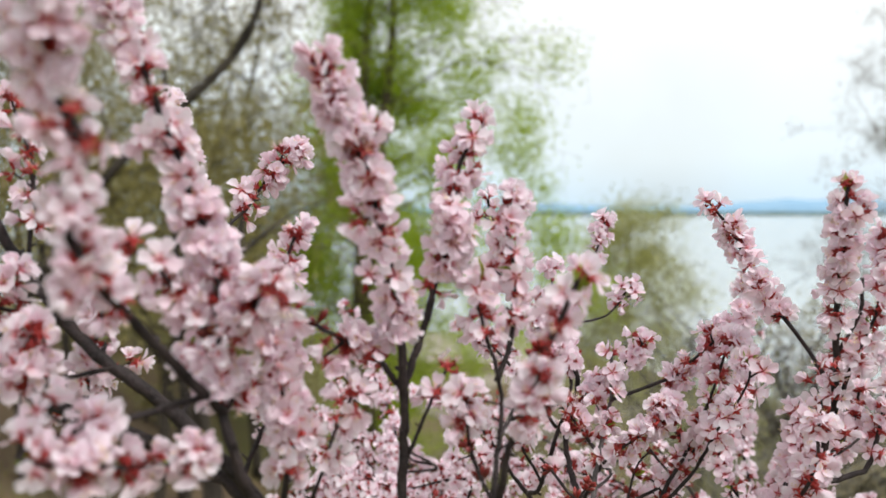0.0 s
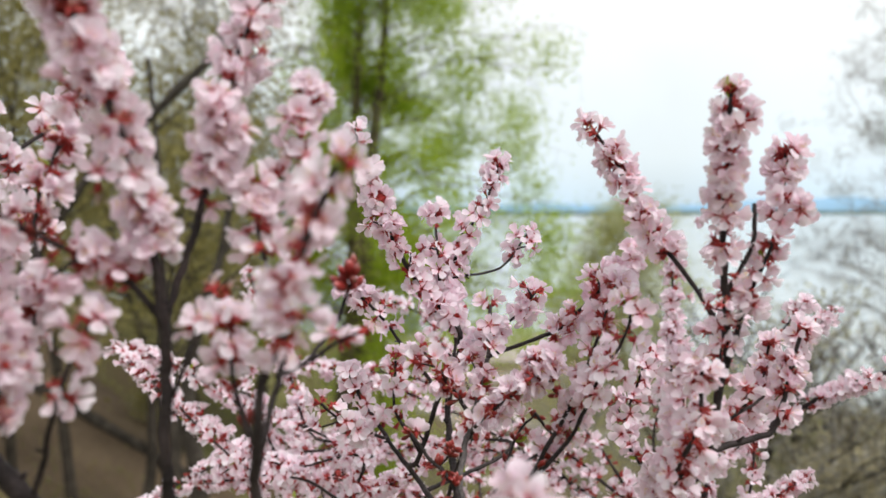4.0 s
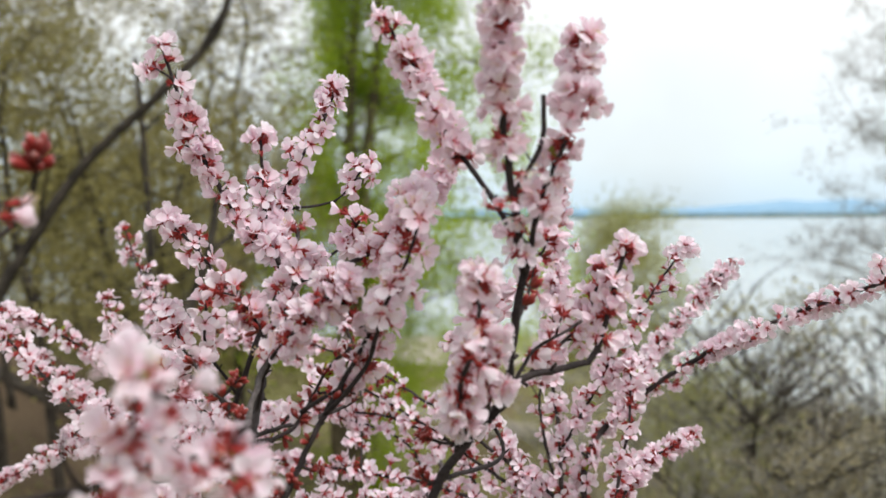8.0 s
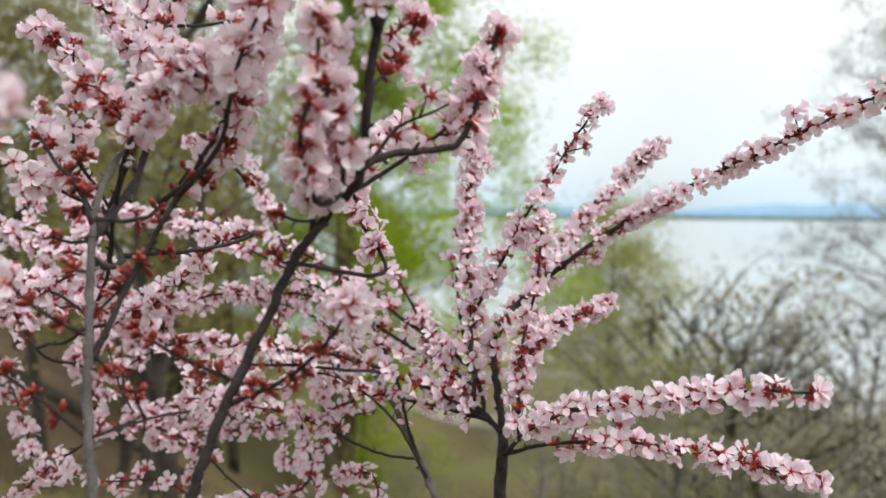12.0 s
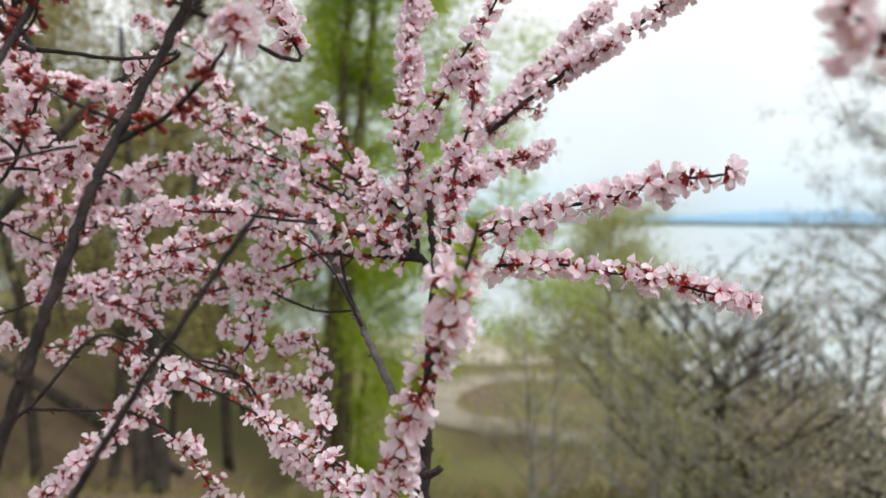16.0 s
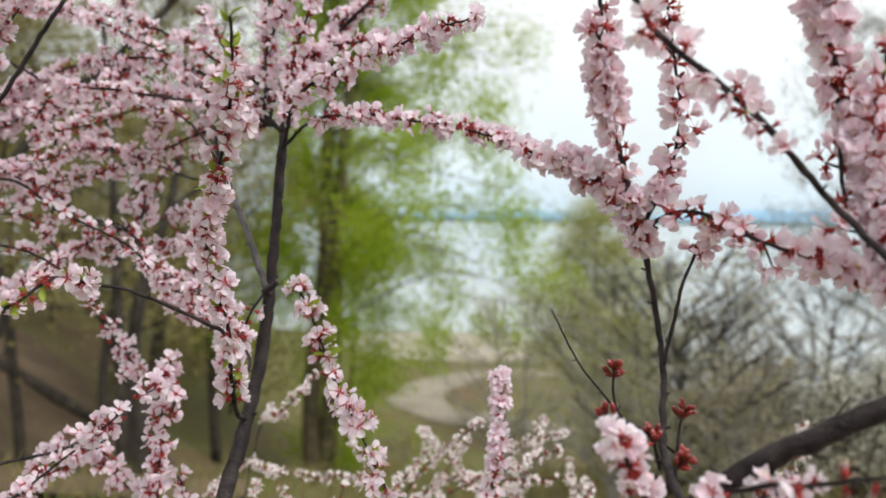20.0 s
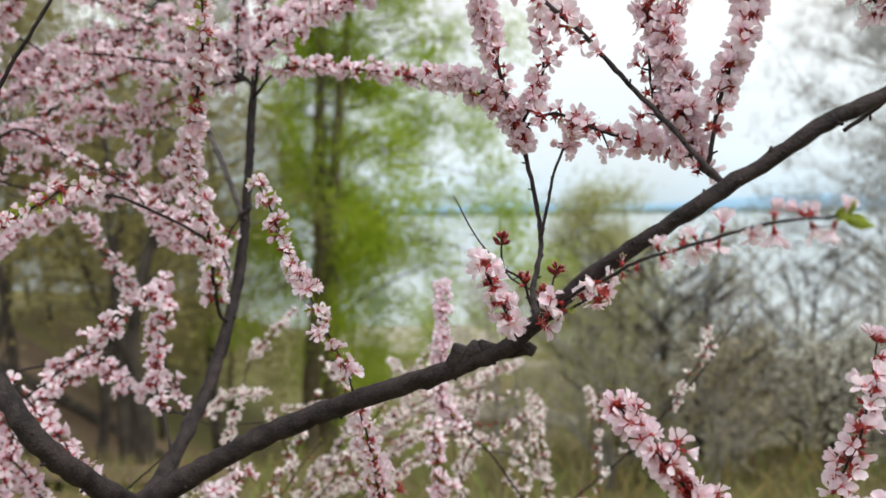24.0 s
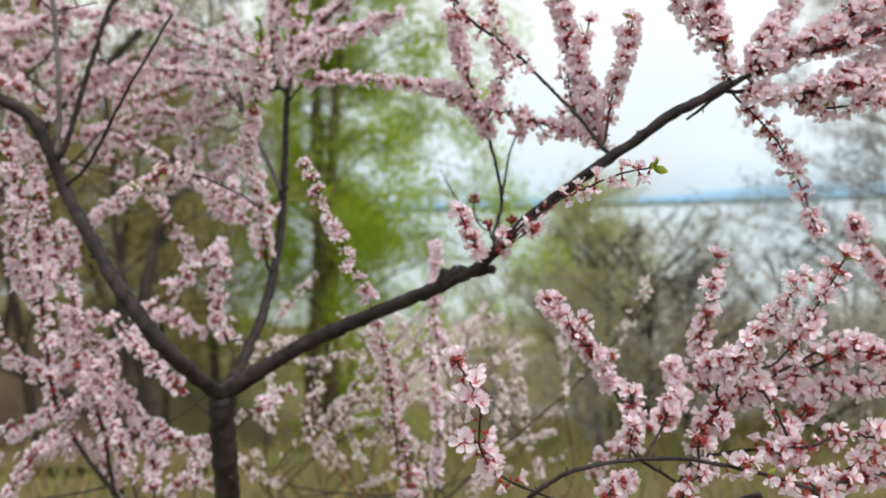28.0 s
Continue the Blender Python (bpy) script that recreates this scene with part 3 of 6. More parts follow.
        b *= leaf_size * 0.32 / np.linalg.norm(b, axis=1, keepdims=True)
        crown.v = np.stack((c, c + a * 0.45 + b, c + a, c + a * 0.45 - b), 1).reshape(-1, 3).tolist()
        crown.f = np.arange(4 * n_leaf).reshape(-1, 4).tolist()
        crown.u, crown.m = [[0.0, 0.5, 1.0, 0.5]] * n_leaf, [0] * n_leaf
        tagged(part("crown", crown.mesh("crown", (leaf_mat,), False), t), kind="stuff")
    return t


tree("birch_tree", "tall birch with fresh yellow-green leaves on the slope", -2.75, 22.0, 20.0, 0.30, birch_bark_mat, birch_leaf_mat, 84000, 0.125, 4.7, 54, 11, droop=0.5, lean=1.2, twig_r=0.008, first=0.27, forks=5, stems=2, bias=0.45, limb_r=0.16, clumps=210, clump_r=0.36, clear=0.55, apart=0.42, fan=2.4, sway=0.006)
tree("birch_sapling", "young bright green birch beside the tall one", -1.95, 23.0, 9.2, 0.08, birch_bark_mat, birch_leaf_mat, 30000, 0.100, 2.3, 28, 12, droop=0.25, first=0.03, forks=4, limb_r=0.2, clumps=75, clump_r=0.36)
tree("shore_tree", "small olive-leaved tree down by the lake shore", 7.0, 30, 9.2, 0.16, tree_bark_mat, shore_leaf_mat, 30000, 0.11, 3.8, 38, 13, droop=0.1, first=0.24, up=0.6, clumps=120, clump_r=0.45)
tree("bare_tree", "grey leafless tree with fine twigs", 9.3, 13.4, 10.5, 0.14, twig_mat, twig_tip_mat, 40000, 0.05, 3.7, 44, 14, twig_r=0.007, first=0.3, forks=9)
for k, (x, y, h) in enumerate(((-5.4, 21.0, 15.0), (-8.6, 26.0, 14.0))):
    tree("bare_tree", "tall grey tree with bare twigs behind the wood", x, y, h, 0.15, tree_bark_mat, twig_tip_mat, 13000, 0.065, 3.6, 34, 114 + k, twig_r=0.010, first=0.3, forks=6)
for k, (x, y, h, leafy) in enumerate(((-5.4, 15, 10.2, 3000), (-7.4, 13, 11, 1600), (-6.4, 18, 8, 3800), (-9.5, 17, 12, 2600), (-4.4, 11, 6, 1400), (-6.6, 20, 9, 4200), (-12, 22, 12, 5200), (-9.0, 23.5, 8, 3600), (-15, 16, 10, 3000), (-5.6, 11.5, 9, 3000), (-8.2, 10.5, 9, 3000), (-4.6, 13, 8.8, 2800))):
    tree("woodland_tree", "dark-limbed woodland tree with sparse olive spring leaves", x, y, h, 0.09, tree_bark_mat, olive_leaf_mat, int(leafy * 2.4), 0.094, h * 0.33, 22, 30 + k, droop=0.1, lean=(-1) ** k * (1.2 + 0.35 * (k % 4)), first=0.36, group="trees of the wooded slope", clumps=110, clump_r=0.4)
for k, (x, y, h) in enumerate(((1.9, 5.2, 1.4), (1.3, 6.8, 1.7), (2.4, 6.4, 1.5), (2.5, 9.0, 2.3))):
    tree("bare_shrub", "tangled grey shrub in first olive leaf", x, y, h, 0.02, twig_mat, shore_leaf_mat, 4800, 0.020, h * 0.5, 16, 60 + k, twig_r=0.0034, first=0.1, forks=4, stems=4, group="bare shrubs on the slope", category="shrub", up=0.7)
for k, (x, y, h) in enumerate(((3.0, 5.6, 1.8), (4.2, 5.8, 1.9), (3.6, 7.6, 2.0), (5.4, 7.2, 2.1), (4.8, 9.6, 2.8), (6.6, 9.2, 3.0), (7.6, 11.0, 4.2))):
    tree("bare_shrub", "open grey shrub with hardly any leaf", x, y, h, 0.018, twig_mat, pale_leaf_mat, 1300, 0.016, h * 0.5, 11, 160 + k, twig_r=0.003, first=0.1, forks=3, stems=3, group="bare shrubs on the slope", category="shrub", up=0.8)
for k, (x, y, h) in enumerate(((2.5, 4.9, 0.9), (3.4, 5.0, 0.9), (4.5, 6.2, 1.1), (3.4, 6.7, 1.1), (5.7, 8.0, 1.3), (4.4, 8.5, 1.3), (5.2, 5.6, 0.9), (6.9, 8.4, 1.3), (2.7, 8.0, 1.2))):
    tree("bare_shrub", "low shrub with dry cream and olive leaf", x, y, h, 0.018, tree_bark_mat if k % 2 else twig_mat, scrub_leaf_mat if k % 3 == 0 else pale_leaf_mat, 2400, 0.032, h * 0.8, 14, 180 + k, twig_r=0.0042, first=0.08, forks=4, stems=4, group="bare shrubs on the slope", category="shrub", up=0.6)

for k in range(5, 26):
    r = random.Random(200 + k)
    x, y = r.uniform(-9, 13), r.uniform(7, 22)
    if k < 8:
        x, y = -1.5 - 1.1 * k, 9 + (k % 3) * 3.0
    h = r.uniform(1.0, 2.2)
    if x < 0.5 and y < 17:
        continue
    tree("scrub_bush", "low olive-brown scrub bush in early leaf", x, y, h, 0.02, twig_mat, scrub_leaf_mat if k % 3 else olive_leaf_mat, 3200 if x < 1 else 1500, 0.05, h * 0.6, 14, 300 + k, twig_r=0.004, first=0.05, forks=3, stems=3, group="scrub on the slope", category="bush", up=0.6)

for k in range(10):
    tree("woodland_tree", "bushy young tree in olive leaf down to the ground", -6.6 - 2.1 * k, 27 + (k % 3) * 2.5, 6.0 + (k % 2) * 0.9, 0.07, tree_bark_mat, olive_leaf_mat, 6000, 0.13, 2.7, 20, 330 + k, twig_r=0.008, first=0.05, forks=3, group="trees of the wooded slope", clumps=90, clump_r=0.45)
for k, (x, y, h) in enumerate(((2.9, 6.3, 1.5), (4.3, 7.4, 1.9), (2.2, 5.4, 1.6), (4.9, 6.4, 2.1), (2.6, 7.6, 2.1))):
    tree("dark_shrub", "leafless shrub with crooked dark stems", x, y, h, 0.028, tree_bark_mat, twig_tip_mat, 0, 0.03, h * 0.75, 9, 90 + k, twig_r=0.006, first=0.12, forks=4, stems=3, group="dark shrubs on the slope", category="shrub", up=0.8, limb_r=0.5)

def leaning_tree(points, r0, r1, label, seed):
    """A dark bare trunk that leans out from the slope, with a few broken side limbs."""
    rng = random.Random(seed)
    t = thing("leaning_tree", label, "tree", "leaning dark trunks")
    s = Shape()
    line = spline(points, 0.12)
    tube(s, line, r0, r1, 9, 0, 0.08, rng)
    part("trunk", s.mesh("trunk", (tree_bark_mat,)), t)
    for k in range(5):
        q = line[int(len(line) * (0.35 + 0.12 * k))]
        out = Vector((rng.uniform(-1, 1), rng.uniform(-0.6, 0.6), rng.uniform(0.2, 1))).normalized()
        limb = Shape()
        reach = rng.uniform(0.7, 1.5)
        tube(limb, spline([q, q + out * reach * 0.5 + Vector((0, 0, 0.08)), q + out * reach], 0.12), r0 * 0.3, 0.006, 6, 0, 0.1, rng)
        part("limb", limb.mesh("limb", (tree_bark_mat,)), t)
    return t


leaning_tree([(-6.07, 9.00, -1.50), (-5.41, 9.00, -0.02), (-4.99, 9.00, 0.77), (-4.16, 9.00, 2.01), (-3.61, 9.00, 2.59), (-3.08, 9.00, 3.04), (-2.41, 9.00, 3.74), (-2.14, 9.00, 4.50)], 0.085, 0.04, "dark trunk arching over the slope", 71)
leaning_tree([(-2.89, 9.00, -2.31), (-2.86, 9.00, -1.45), (-2.98, 9.00, -0.59), (-2.82, 9.00, 0.39), (-2.54, 9.00, 1.22), (-2.42, 9.00, 1.91)], 0.13, 0.04, "dark crooked trunk rising from the grass", 72)
leaning_tree([(-3.52, 10.00, -2.49), (-3.52, 10.00, -0.91), (-3.59, 10.00, 0.80), (-3.65, 10.00, 2.48), (-3.74, 10.00, 3.68)], 0.08, 0.03, "thin dark trunk among the scrub", 73)

log = thing("fallen_log", "dark fallen trunk lying on the brown earth", "log")
log_line = [Vector((x, y, ground_height(x, y) + 0.16)) for x, y in ((-11.4, 18.6), (-9.8, 18.2), (-8.2, 17.9), (-6.8, 17.6), (-5.4, 17.2))]
bole = Shape()
tube(bole, spline(log_line, 0.2), 0.19, 0.10, 9, 0, 0.08, random.Random(77))
part("trunk", bole.mesh("trunk", (tree_bark_mat,)), log)
for k, (out, reach) in enumerate((((0.2, 0.5, 0.8), 0.7), ((-0.4, -0.3, 0.9), 0.5))):
    stub = Shape()
    q = log_line[1 + 2 * k]
    tube(stub, [q, q + Vector(out) * reach * 0.6, q + Vector(out) * reach], 0.05, 0.02, 6, 0, 0.1, random.Random(78 + k))
    part("stub", stub.mesh("stub", (tree_bark_mat,)), log)

# dry and green grass on the slope
lawn, rng_grass = Shape(), random.Random(9)
for k in range(30000):
    y = rng_grass.uniform(-5, 16)
    x = rng_grass.uniform(-9, 12)
    z, tall, a = ground_height(x, y), rng_grass.uniform(0.08, 0.3), rng_grass.uniform(0, 6.28)
    dx, dy, lx, ly = math.cos(a) * 0.006, math.sin(a) * 0.006, rng_grass.gauss(0, 0.08), rng_grass.gauss(0, 0.08)
    i = len(lawn.v)
    lawn.v += [(x - dx, y - dy, z - 0.02), (x + dx, y + dy, z - 0.02), (x + lx * 0.5 + dx * 0.7, y + ly * 0.5 + dy * 0.7, z + tall * 0.6), (x + lx, y + ly, z + tall)]
    lawn.face([i, i + 1, i + 2, i + 3], 0, [0, 0, 0.6, 1])
tagged(new("grass", lawn.mesh("grass", (grass_mat,))), "tufts of dry and fresh green grass", "grass", kind="stuff")

# ---- the flowering shrubs ----
cherry = thing("cherry_shrub", "dark-barked bush cherry covered in pale pink blossom", "flowering shrub")
branch([(0.352, 0.675, -0.060), (0.345, 0.668, 0.120), (0.334, 0.662, 0.320), (0.329, 0.660, 0.495), (0.345, 0.635, 0.613), (0.352, 0.605, 0.700), (0.356, 0.585, 0.787)], 0.0210, 0.0180, (1.000, 1.000), 0, name="trunk", shrub=cherry)
branch([(0.356, 0.585, 0.787), (0.466, 0.575, 0.852), (0.573, 0.550, 0.900), (0.676, 0.485, 0.946), (0.699, 0.472, 0.967)], 0.0125, 0.0086, (1.000, 1.000), 0, name="limb", shrub=cherry)
branch([(0.356, 0.585, 0.787), (0.308, 0.505, 0.873), (0.246, 0.515, 0.958), (0.192, 0.555, 1.030), (0.148, 0.588, 1.092), (0.137, 0.585, 1.130), (0.108, 0.580, 1.193), (0.046, 0.570, 1.228)], 0.0115, 0.0075, (1.000, 1.000), 0, name="limb", shrub=cherry)
branch([(0.356, 0.585, 0.787), (0.358, 0.605, 0.790), (0.358, 0.670, 0.800), (0.364, 0.720, 0.828), (0.379, 0.780, 0.881), (0.397, 0.850, 0.997), (0.407, 0.880, 1.144), (0.412, 0.900, 1.263)], 0.0100, 0.0055, (1.000, 1.000), 0, far=True, name="limb", shrub=cherry)
branch([(0.678, 0.484, 0.948), (0.681, 0.480, 0.959), (0.683, 0.478, 0.968)], 0.0090, 0.0075, (1.000, 1.000), 0, shrub=cherry)
branch([(0.699, 0.472, 0.967), (0.714, 0.475, 0.963), (0.735, 0.462, 0.967), (0.744, 0.458, 0.965)], 0.0080, 0.0055, (1.000, 1.000), 0, shrub=cherry)
branch([(0.649, 0.500, 0.933), (0.690, 0.475, 0.952), (0.726, 0.455, 0.973), (0.781, 0.425, 1.028), (0.819, 0.400, 1.058), (0.856, 0.382, 1.086), (0.900, 0.372, 1.115), (0.936, 0.362, 1.140), (1.004, 0.355, 1.175)], 0.0074, 0.0056, (1.000, 1.000), 0, name="limb", shrub=cherry)
branch([(0.046, 0.570, 1.228), (-0.094, 0.500, 1.456), (-0.101, 0.475, 1.539), (-0.135, 0.475, 1.574), (-0.168, 0.480, 1.591), (-0.209, 0.490, 1.605), (-0.262, 0.500, 1.621), (-0.305, 0.510, 1.635), (-0.358, 0.520, 1.655)], 0.0060, 0.0042, (1.000, 1.000), 0, shrub=cherry)
branch([(0.135, 0.585, 1.132), (0.152, 0.585, 1.142), (0.185, 0.600, 1.253), (0.211, 0.620, 1.345), (0.225, 0.628, 1.379), (0.242, 0.635, 1.416), (0.259, 0.640, 1.453), (0.284, 0.640, 1.486), (0.300, 0.635, 1.507), (0.305, 0.622, 1.551), (0.314, 0.615, 1.606)], 0.0041, 0.0027, (1.000, 1.000), 0, shrub=cherry)
branch([(-0.101, 0.475, 1.539), (-0.131, 0.470, 1.582), (-0.161, 0.475, 1.611), (-0.189, 0.480, 1.633), (-0.220, 0.485, 1.654), (-0.251, 0.490, 1.681), (-0.282, 0.500, 1.715), (-0.300, 0.500, 1.744)], 0.0050, 0.0034, (1.000, 1.000), 0, shrub=cherry)
branch([(0.402, 0.866, 1.077), (0.405, 0.840, 1.083), (0.415, 0.832, 1.089), (0.420, 0.830, 1.094)], 0.0045, 0.0032, (1.000, 1.000), 0, far=True, shrub=cherry)
branch([(-0.068, 0.513, 1.414), (-0.032, 0.480, 1.505), (-0.030, 0.470, 1.571), (-0.029, 0.470, 1.615), (-0.029, 0.465, 1.658), (-0.031, 0.460, 1.687), (-0.036, 0.450, 1.719), (-0.043, 0.430, 1.761), (-0.055, 0.420, 1.795), (-0.070, 0.415, 1.832)], 0.0045, 0.0015, (0.611, 1.000), 800, shrub=cherry)
branch([(0.333, 0.656, 0.538), (0.233, 0.708, 0.539), (0.133, 0.760, 0.561), (0.106, 0.763, 0.705), (0.073, 0.765, 0.792), (0.035, 0.817, 0.880)], 0.0045, 0.0016, (0.576, 1.000), 224, far=True, shrub=cherry)
branch([(0.142, 0.585, 1.137), (0.149, 0.590, 1.236), (0.137, 0.610, 1.353), (0.133, 0.620, 1.399), (0.127, 0.640, 1.468), (0.125, 0.660, 1.496), (0.137, 0.690, 1.539), (0.147, 0.700, 1.576), (0.150, 0.710, 1.618)], 0.0044, 0.0015, (0.799, 1.000), 240, bark=grey_bark_mat, shrub=cherry)
branch([(0.403, 0.862, 1.078), (0.381, 0.880, 1.128), (0.359, 0.910, 1.167), (0.341, 0.940, 1.193), (0.301, 1.000, 1.258), (0.253, 1.080, 1.312), (0.229, 1.100, 1.359)], 0.0042, 0.0030, (0.899, 1.000), 200, far=True, bark=grey_bark_mat, shrub=cherry)
branch([(-0.065, 0.510, 1.423), (0.015, 0.460, 1.505), (0.027, 0.430, 1.581), (0.034, 0.420, 1.620), (0.043, 0.417, 1.640), (0.050, 0.412, 1.669), (0.065, 0.410, 1.706), (0.072, 0.410, 1.715)], 0.0040, 0.0015, (0.752, 1.000), 800, "tip", shrub=cherry)
branch([(-0.098, 0.484, 1.509), (-0.106, 0.400, 1.598), (-0.123, 0.400, 1.653), (-0.118, 0.395, 1.696), (-0.127, 0.400, 1.734), (-0.144, 0.400, 1.781), (-0.165, 0.400, 1.837), (-0.175, 0.400, 1.860)], 0.0040, 0.0014, (0.441, 1.000), 620, shrub=cherry)
branch([(0.412, 0.900, 1.263), (0.407, 0.950, 1.347), (0.448, 1.000, 1.394), (0.530, 0.980, 1.462), (0.607, 0.940, 1.512), (0.671, 0.890, 1.551), (0.732, 0.840, 1.587), (0.755, 0.820, 1.604)], 0.0040, 0.0014, (0.113, 1.000), 330, far=True, shrub=cherry)
branch([(0.131, 0.760, 0.574), (0.044, 0.758, 0.718), (0.040, 0.727, 0.856), (0.027, 0.749, 0.992), (0.012, 0.774, 1.103)], 0.0040, 0.0014, (0.226, 1.000), 224, far=True, shrub=cherry)
branch([(0.127, 0.638, 1.461), (0.115, 0.750, 1.514), (0.126, 0.755, 1.588), (0.096, 0.760, 1.621), (0.068, 0.760, 1.667), (0.050, 0.755, 1.714), (0.036, 0.750, 1.763)], 0.0034, 0.0013, (0.530, 1.000), 480, far=True, shrub=cherry)
branch([(1.004, 0.355, 1.175), (1.090, 0.387, 1.207), (1.136, 0.350, 1.217), (1.221, 0.363, 1.252)], 0.0034, 0.0015, (0.180, 1.000), 525, shrub=cherry)
branch([(0.311, 0.616, 1.591), (0.303, 0.600, 1.638), (0.296, 0.585, 1.686), (0.295, 0.578, 1.729), (0.296, 0.575, 1.769)], 0.0030, 0.0015, (0.037, 1.000), 520, "tip", shrub=cherry)
branch([(0.148, 0.588, 1.092), (0.190, 0.570, 1.118), (0.242, 0.560, 1.197), (0.296, 0.556, 1.281), (0.323, 0.554, 1.323)], 0.0026, 0.0015, (1.000, 1.000), 0, shrub=cherry)
branch([(-0.120, 0.400, 1.643), (-0.149, 0.330, 1.714), (-0.161, 0.320, 1.746), (-0.150, 0.315, 1.777), (-0.166, 0.310, 1.808), (-0.153, 0.300, 1.832), (-0.161, 0.300, 1.852)], 0.0030, 0.0016, (0.352, 1.000), 620, "tip", shrub=cherry)
branch([(0.297, 0.638, 1.507), (0.314, 0.645, 1.518), (0.344, 0.655, 1.522), (0.364, 0.660, 1.530), (0.374, 0.665, 1.559), (0.387, 0.670, 1.601)], 0.0030, 0.0013, (0.550, 1.000), 480, shrub=cherry)
branch([(0.129, 0.635, 1.449), (0.112, 0.697, 1.440), (0.095, 0.760, 1.444), (0.065, 0.775, 1.478), (0.040, 0.780, 1.516), (0.024, 0.780, 1.546)], 0.0030, 0.0016, (0.753, 1.000), 240, far=True, shrub=cherry)
branch([(0.412, 0.900, 1.263), (0.351, 0.950, 1.321), (0.312, 1.000, 1.389), (0.278, 1.020, 1.433)], 0.0030, 0.0012, (0.178, 1.000), 300, far=True, shrub=cherry)
branch([(0.746, 0.444, 0.993), (0.749, 0.500, 1.012), (0.765, 0.560, 1.058), (0.752, 0.560, 1.130), (0.738, 0.550, 1.170), (0.725, 0.540, 1.212), (0.710, 0.530, 1.261), (0.705, 0.530, 1.324)], 0.0030, 0.0015, (0.558, 1.000), 560, shrub=cherry)
branch([(1.020, 0.361, 1.181), (0.988, 0.380, 1.157), (0.966, 0.385, 1.140)], 0.0030, 0.0014, (1.000, 1.000), 0, shrub=cherry)
branch([(-0.029, 0.470, 1.640), (-0.018, 0.475, 1.671), (-0.008, 0.480, 1.709), (-0.001, 0.485, 1.745), (0.006, 0.490, 1.777), (0.019, 0.495, 1.808)], 0.0026, 0.0013, (0.350, 1.000), 470, shrub=cherry)
branch([(0.135, 0.617, 1.386), (0.147, 0.640, 1.424), (0.166, 0.650, 1.471), (0.189, 0.660, 1.512), (0.216, 0.660, 1.565), (0.231, 0.660, 1.609), (0.240, 0.660, 1.639)], 0.0026, 0.0011, (0.721, 1.000), 360, "buds", shrub=cherry)
branch([(0.079, 0.768, 1.463), (0.090, 0.750, 1.482), (0.120, 0.770, 1.577), (0.109, 0.780, 1.629), (0.103, 0.790, 1.692)], 0.0026, 0.0012, (0.558, 1.000), 390, far=True, shrub=cherry)
branch([(0.411, 0.896, 1.242), (0.443, 0.830, 1.295), (0.503, 0.790, 1.321), (0.568, 0.750, 1.341), (0.625, 0.710, 1.352)], 0.0026, 0.0010, (0.247, 1.000), 330, far=True, shrub=cherry)
branch([(0.389, 0.818, 0.944), (0.387, 0.780, 0.968), (0.395, 0.720, 1.059), (0.390, 0.680, 1.141), (0.406, 0.650, 1.205), (0.426, 0.620, 1.258), (0.438, 0.570, 1.314)], 0.0026, 0.0012, (0.116, 0.965), 400, "leafy", size=1.0, shrub=cherry)
branch([(0.401, 0.909, 1.274), (0.286, 0.980, 1.310), (0.157, 1.032, 1.323), (0.008, 1.113, 1.310), (-0.094, 1.120, 1.260)], 0.0026, 0.0010, (0.050, 1.000), 153, far=True, shrub=cherry)
branch([(1.005, 0.370, 1.170), (1.081, 0.369, 1.163), (1.134, 0.347, 1.170), (1.230, 0.378, 1.179)], 0.0026, 0.0012, (0.112, 1.000), 525, "buds", shrub=cherry)
branch([(0.285, 0.639, 1.493), (0.286, 0.635, 1.491), (0.276, 0.610, 1.487), (0.270, 0.590, 1.522), (0.280, 0.580, 1.554), (0.281, 0.580, 1.591)], 0.0024, 0.0012, (0.321, 1.000), 560, shrub=cherry)
branch([(0.268, 0.640, 1.469), (0.276, 0.630, 1.513), (0.283, 0.620, 1.548), (0.284, 0.620, 1.588)], 0.0024, 0.0012, (0.163, 1.000), 520, shrub=cherry)
branch([(0.384, 0.923, 1.289), (0.379, 0.950, 1.380), (0.378, 0.980, 1.451), (0.383, 1.000, 1.544), (0.391, 1.020, 1.658)], 0.0024, 0.0012, (0.110, 1.000), 420, far=True, shrub=cherry)
branch([(0.383, 0.928, 1.306), (0.230, 1.039, 1.371), (0.105, 1.097, 1.381), (-0.036, 1.135, 1.345)], 0.0024, 0.0010, (0.039, 1.000), 153, far=True, shrub=cherry)
branch([(0.382, 0.933, 1.322), (0.228, 1.043, 1.410), (0.072, 1.136, 1.462), (-0.051, 1.135, 1.476)], 0.0024, 0.0010, (0.041, 1.000), 153, far=True, shrub=cherry)
branch([(0.390, 0.918, 1.284), (0.393, 0.920, 1.289), (0.367, 1.002, 1.388), (0.383, 1.032, 1.499)], 0.0024, 0.0010, (0.123, 1.000), 178, far=True, shrub=cherry)
branch([(0.876, 0.377, 1.099), (0.841, 0.440, 1.165), (0.800, 0.440, 1.207), (0.759, 0.440, 1.246), (0.723, 0.440, 1.277), (0.701, 0.440, 1.305), (0.676, 0.442, 1.333), (0.645, 0.448, 1.351), (0.604, 0.450, 1.376), (0.568, 0.450, 1.404), (0.543, 0.450, 1.440)], 0.0024, 0.0014, (0.305, 1.000), 210, shrub=cherry)
branch([(0.872, 0.383, 1.105), (0.873, 0.430, 1.122), (0.865, 0.445, 1.158), (0.853, 0.473, 1.235), (0.839, 0.480, 1.286), (0.834, 0.490, 1.320)], 0.0024, 0.0013, (0.130, 1.000), 700, shrub=cherry)
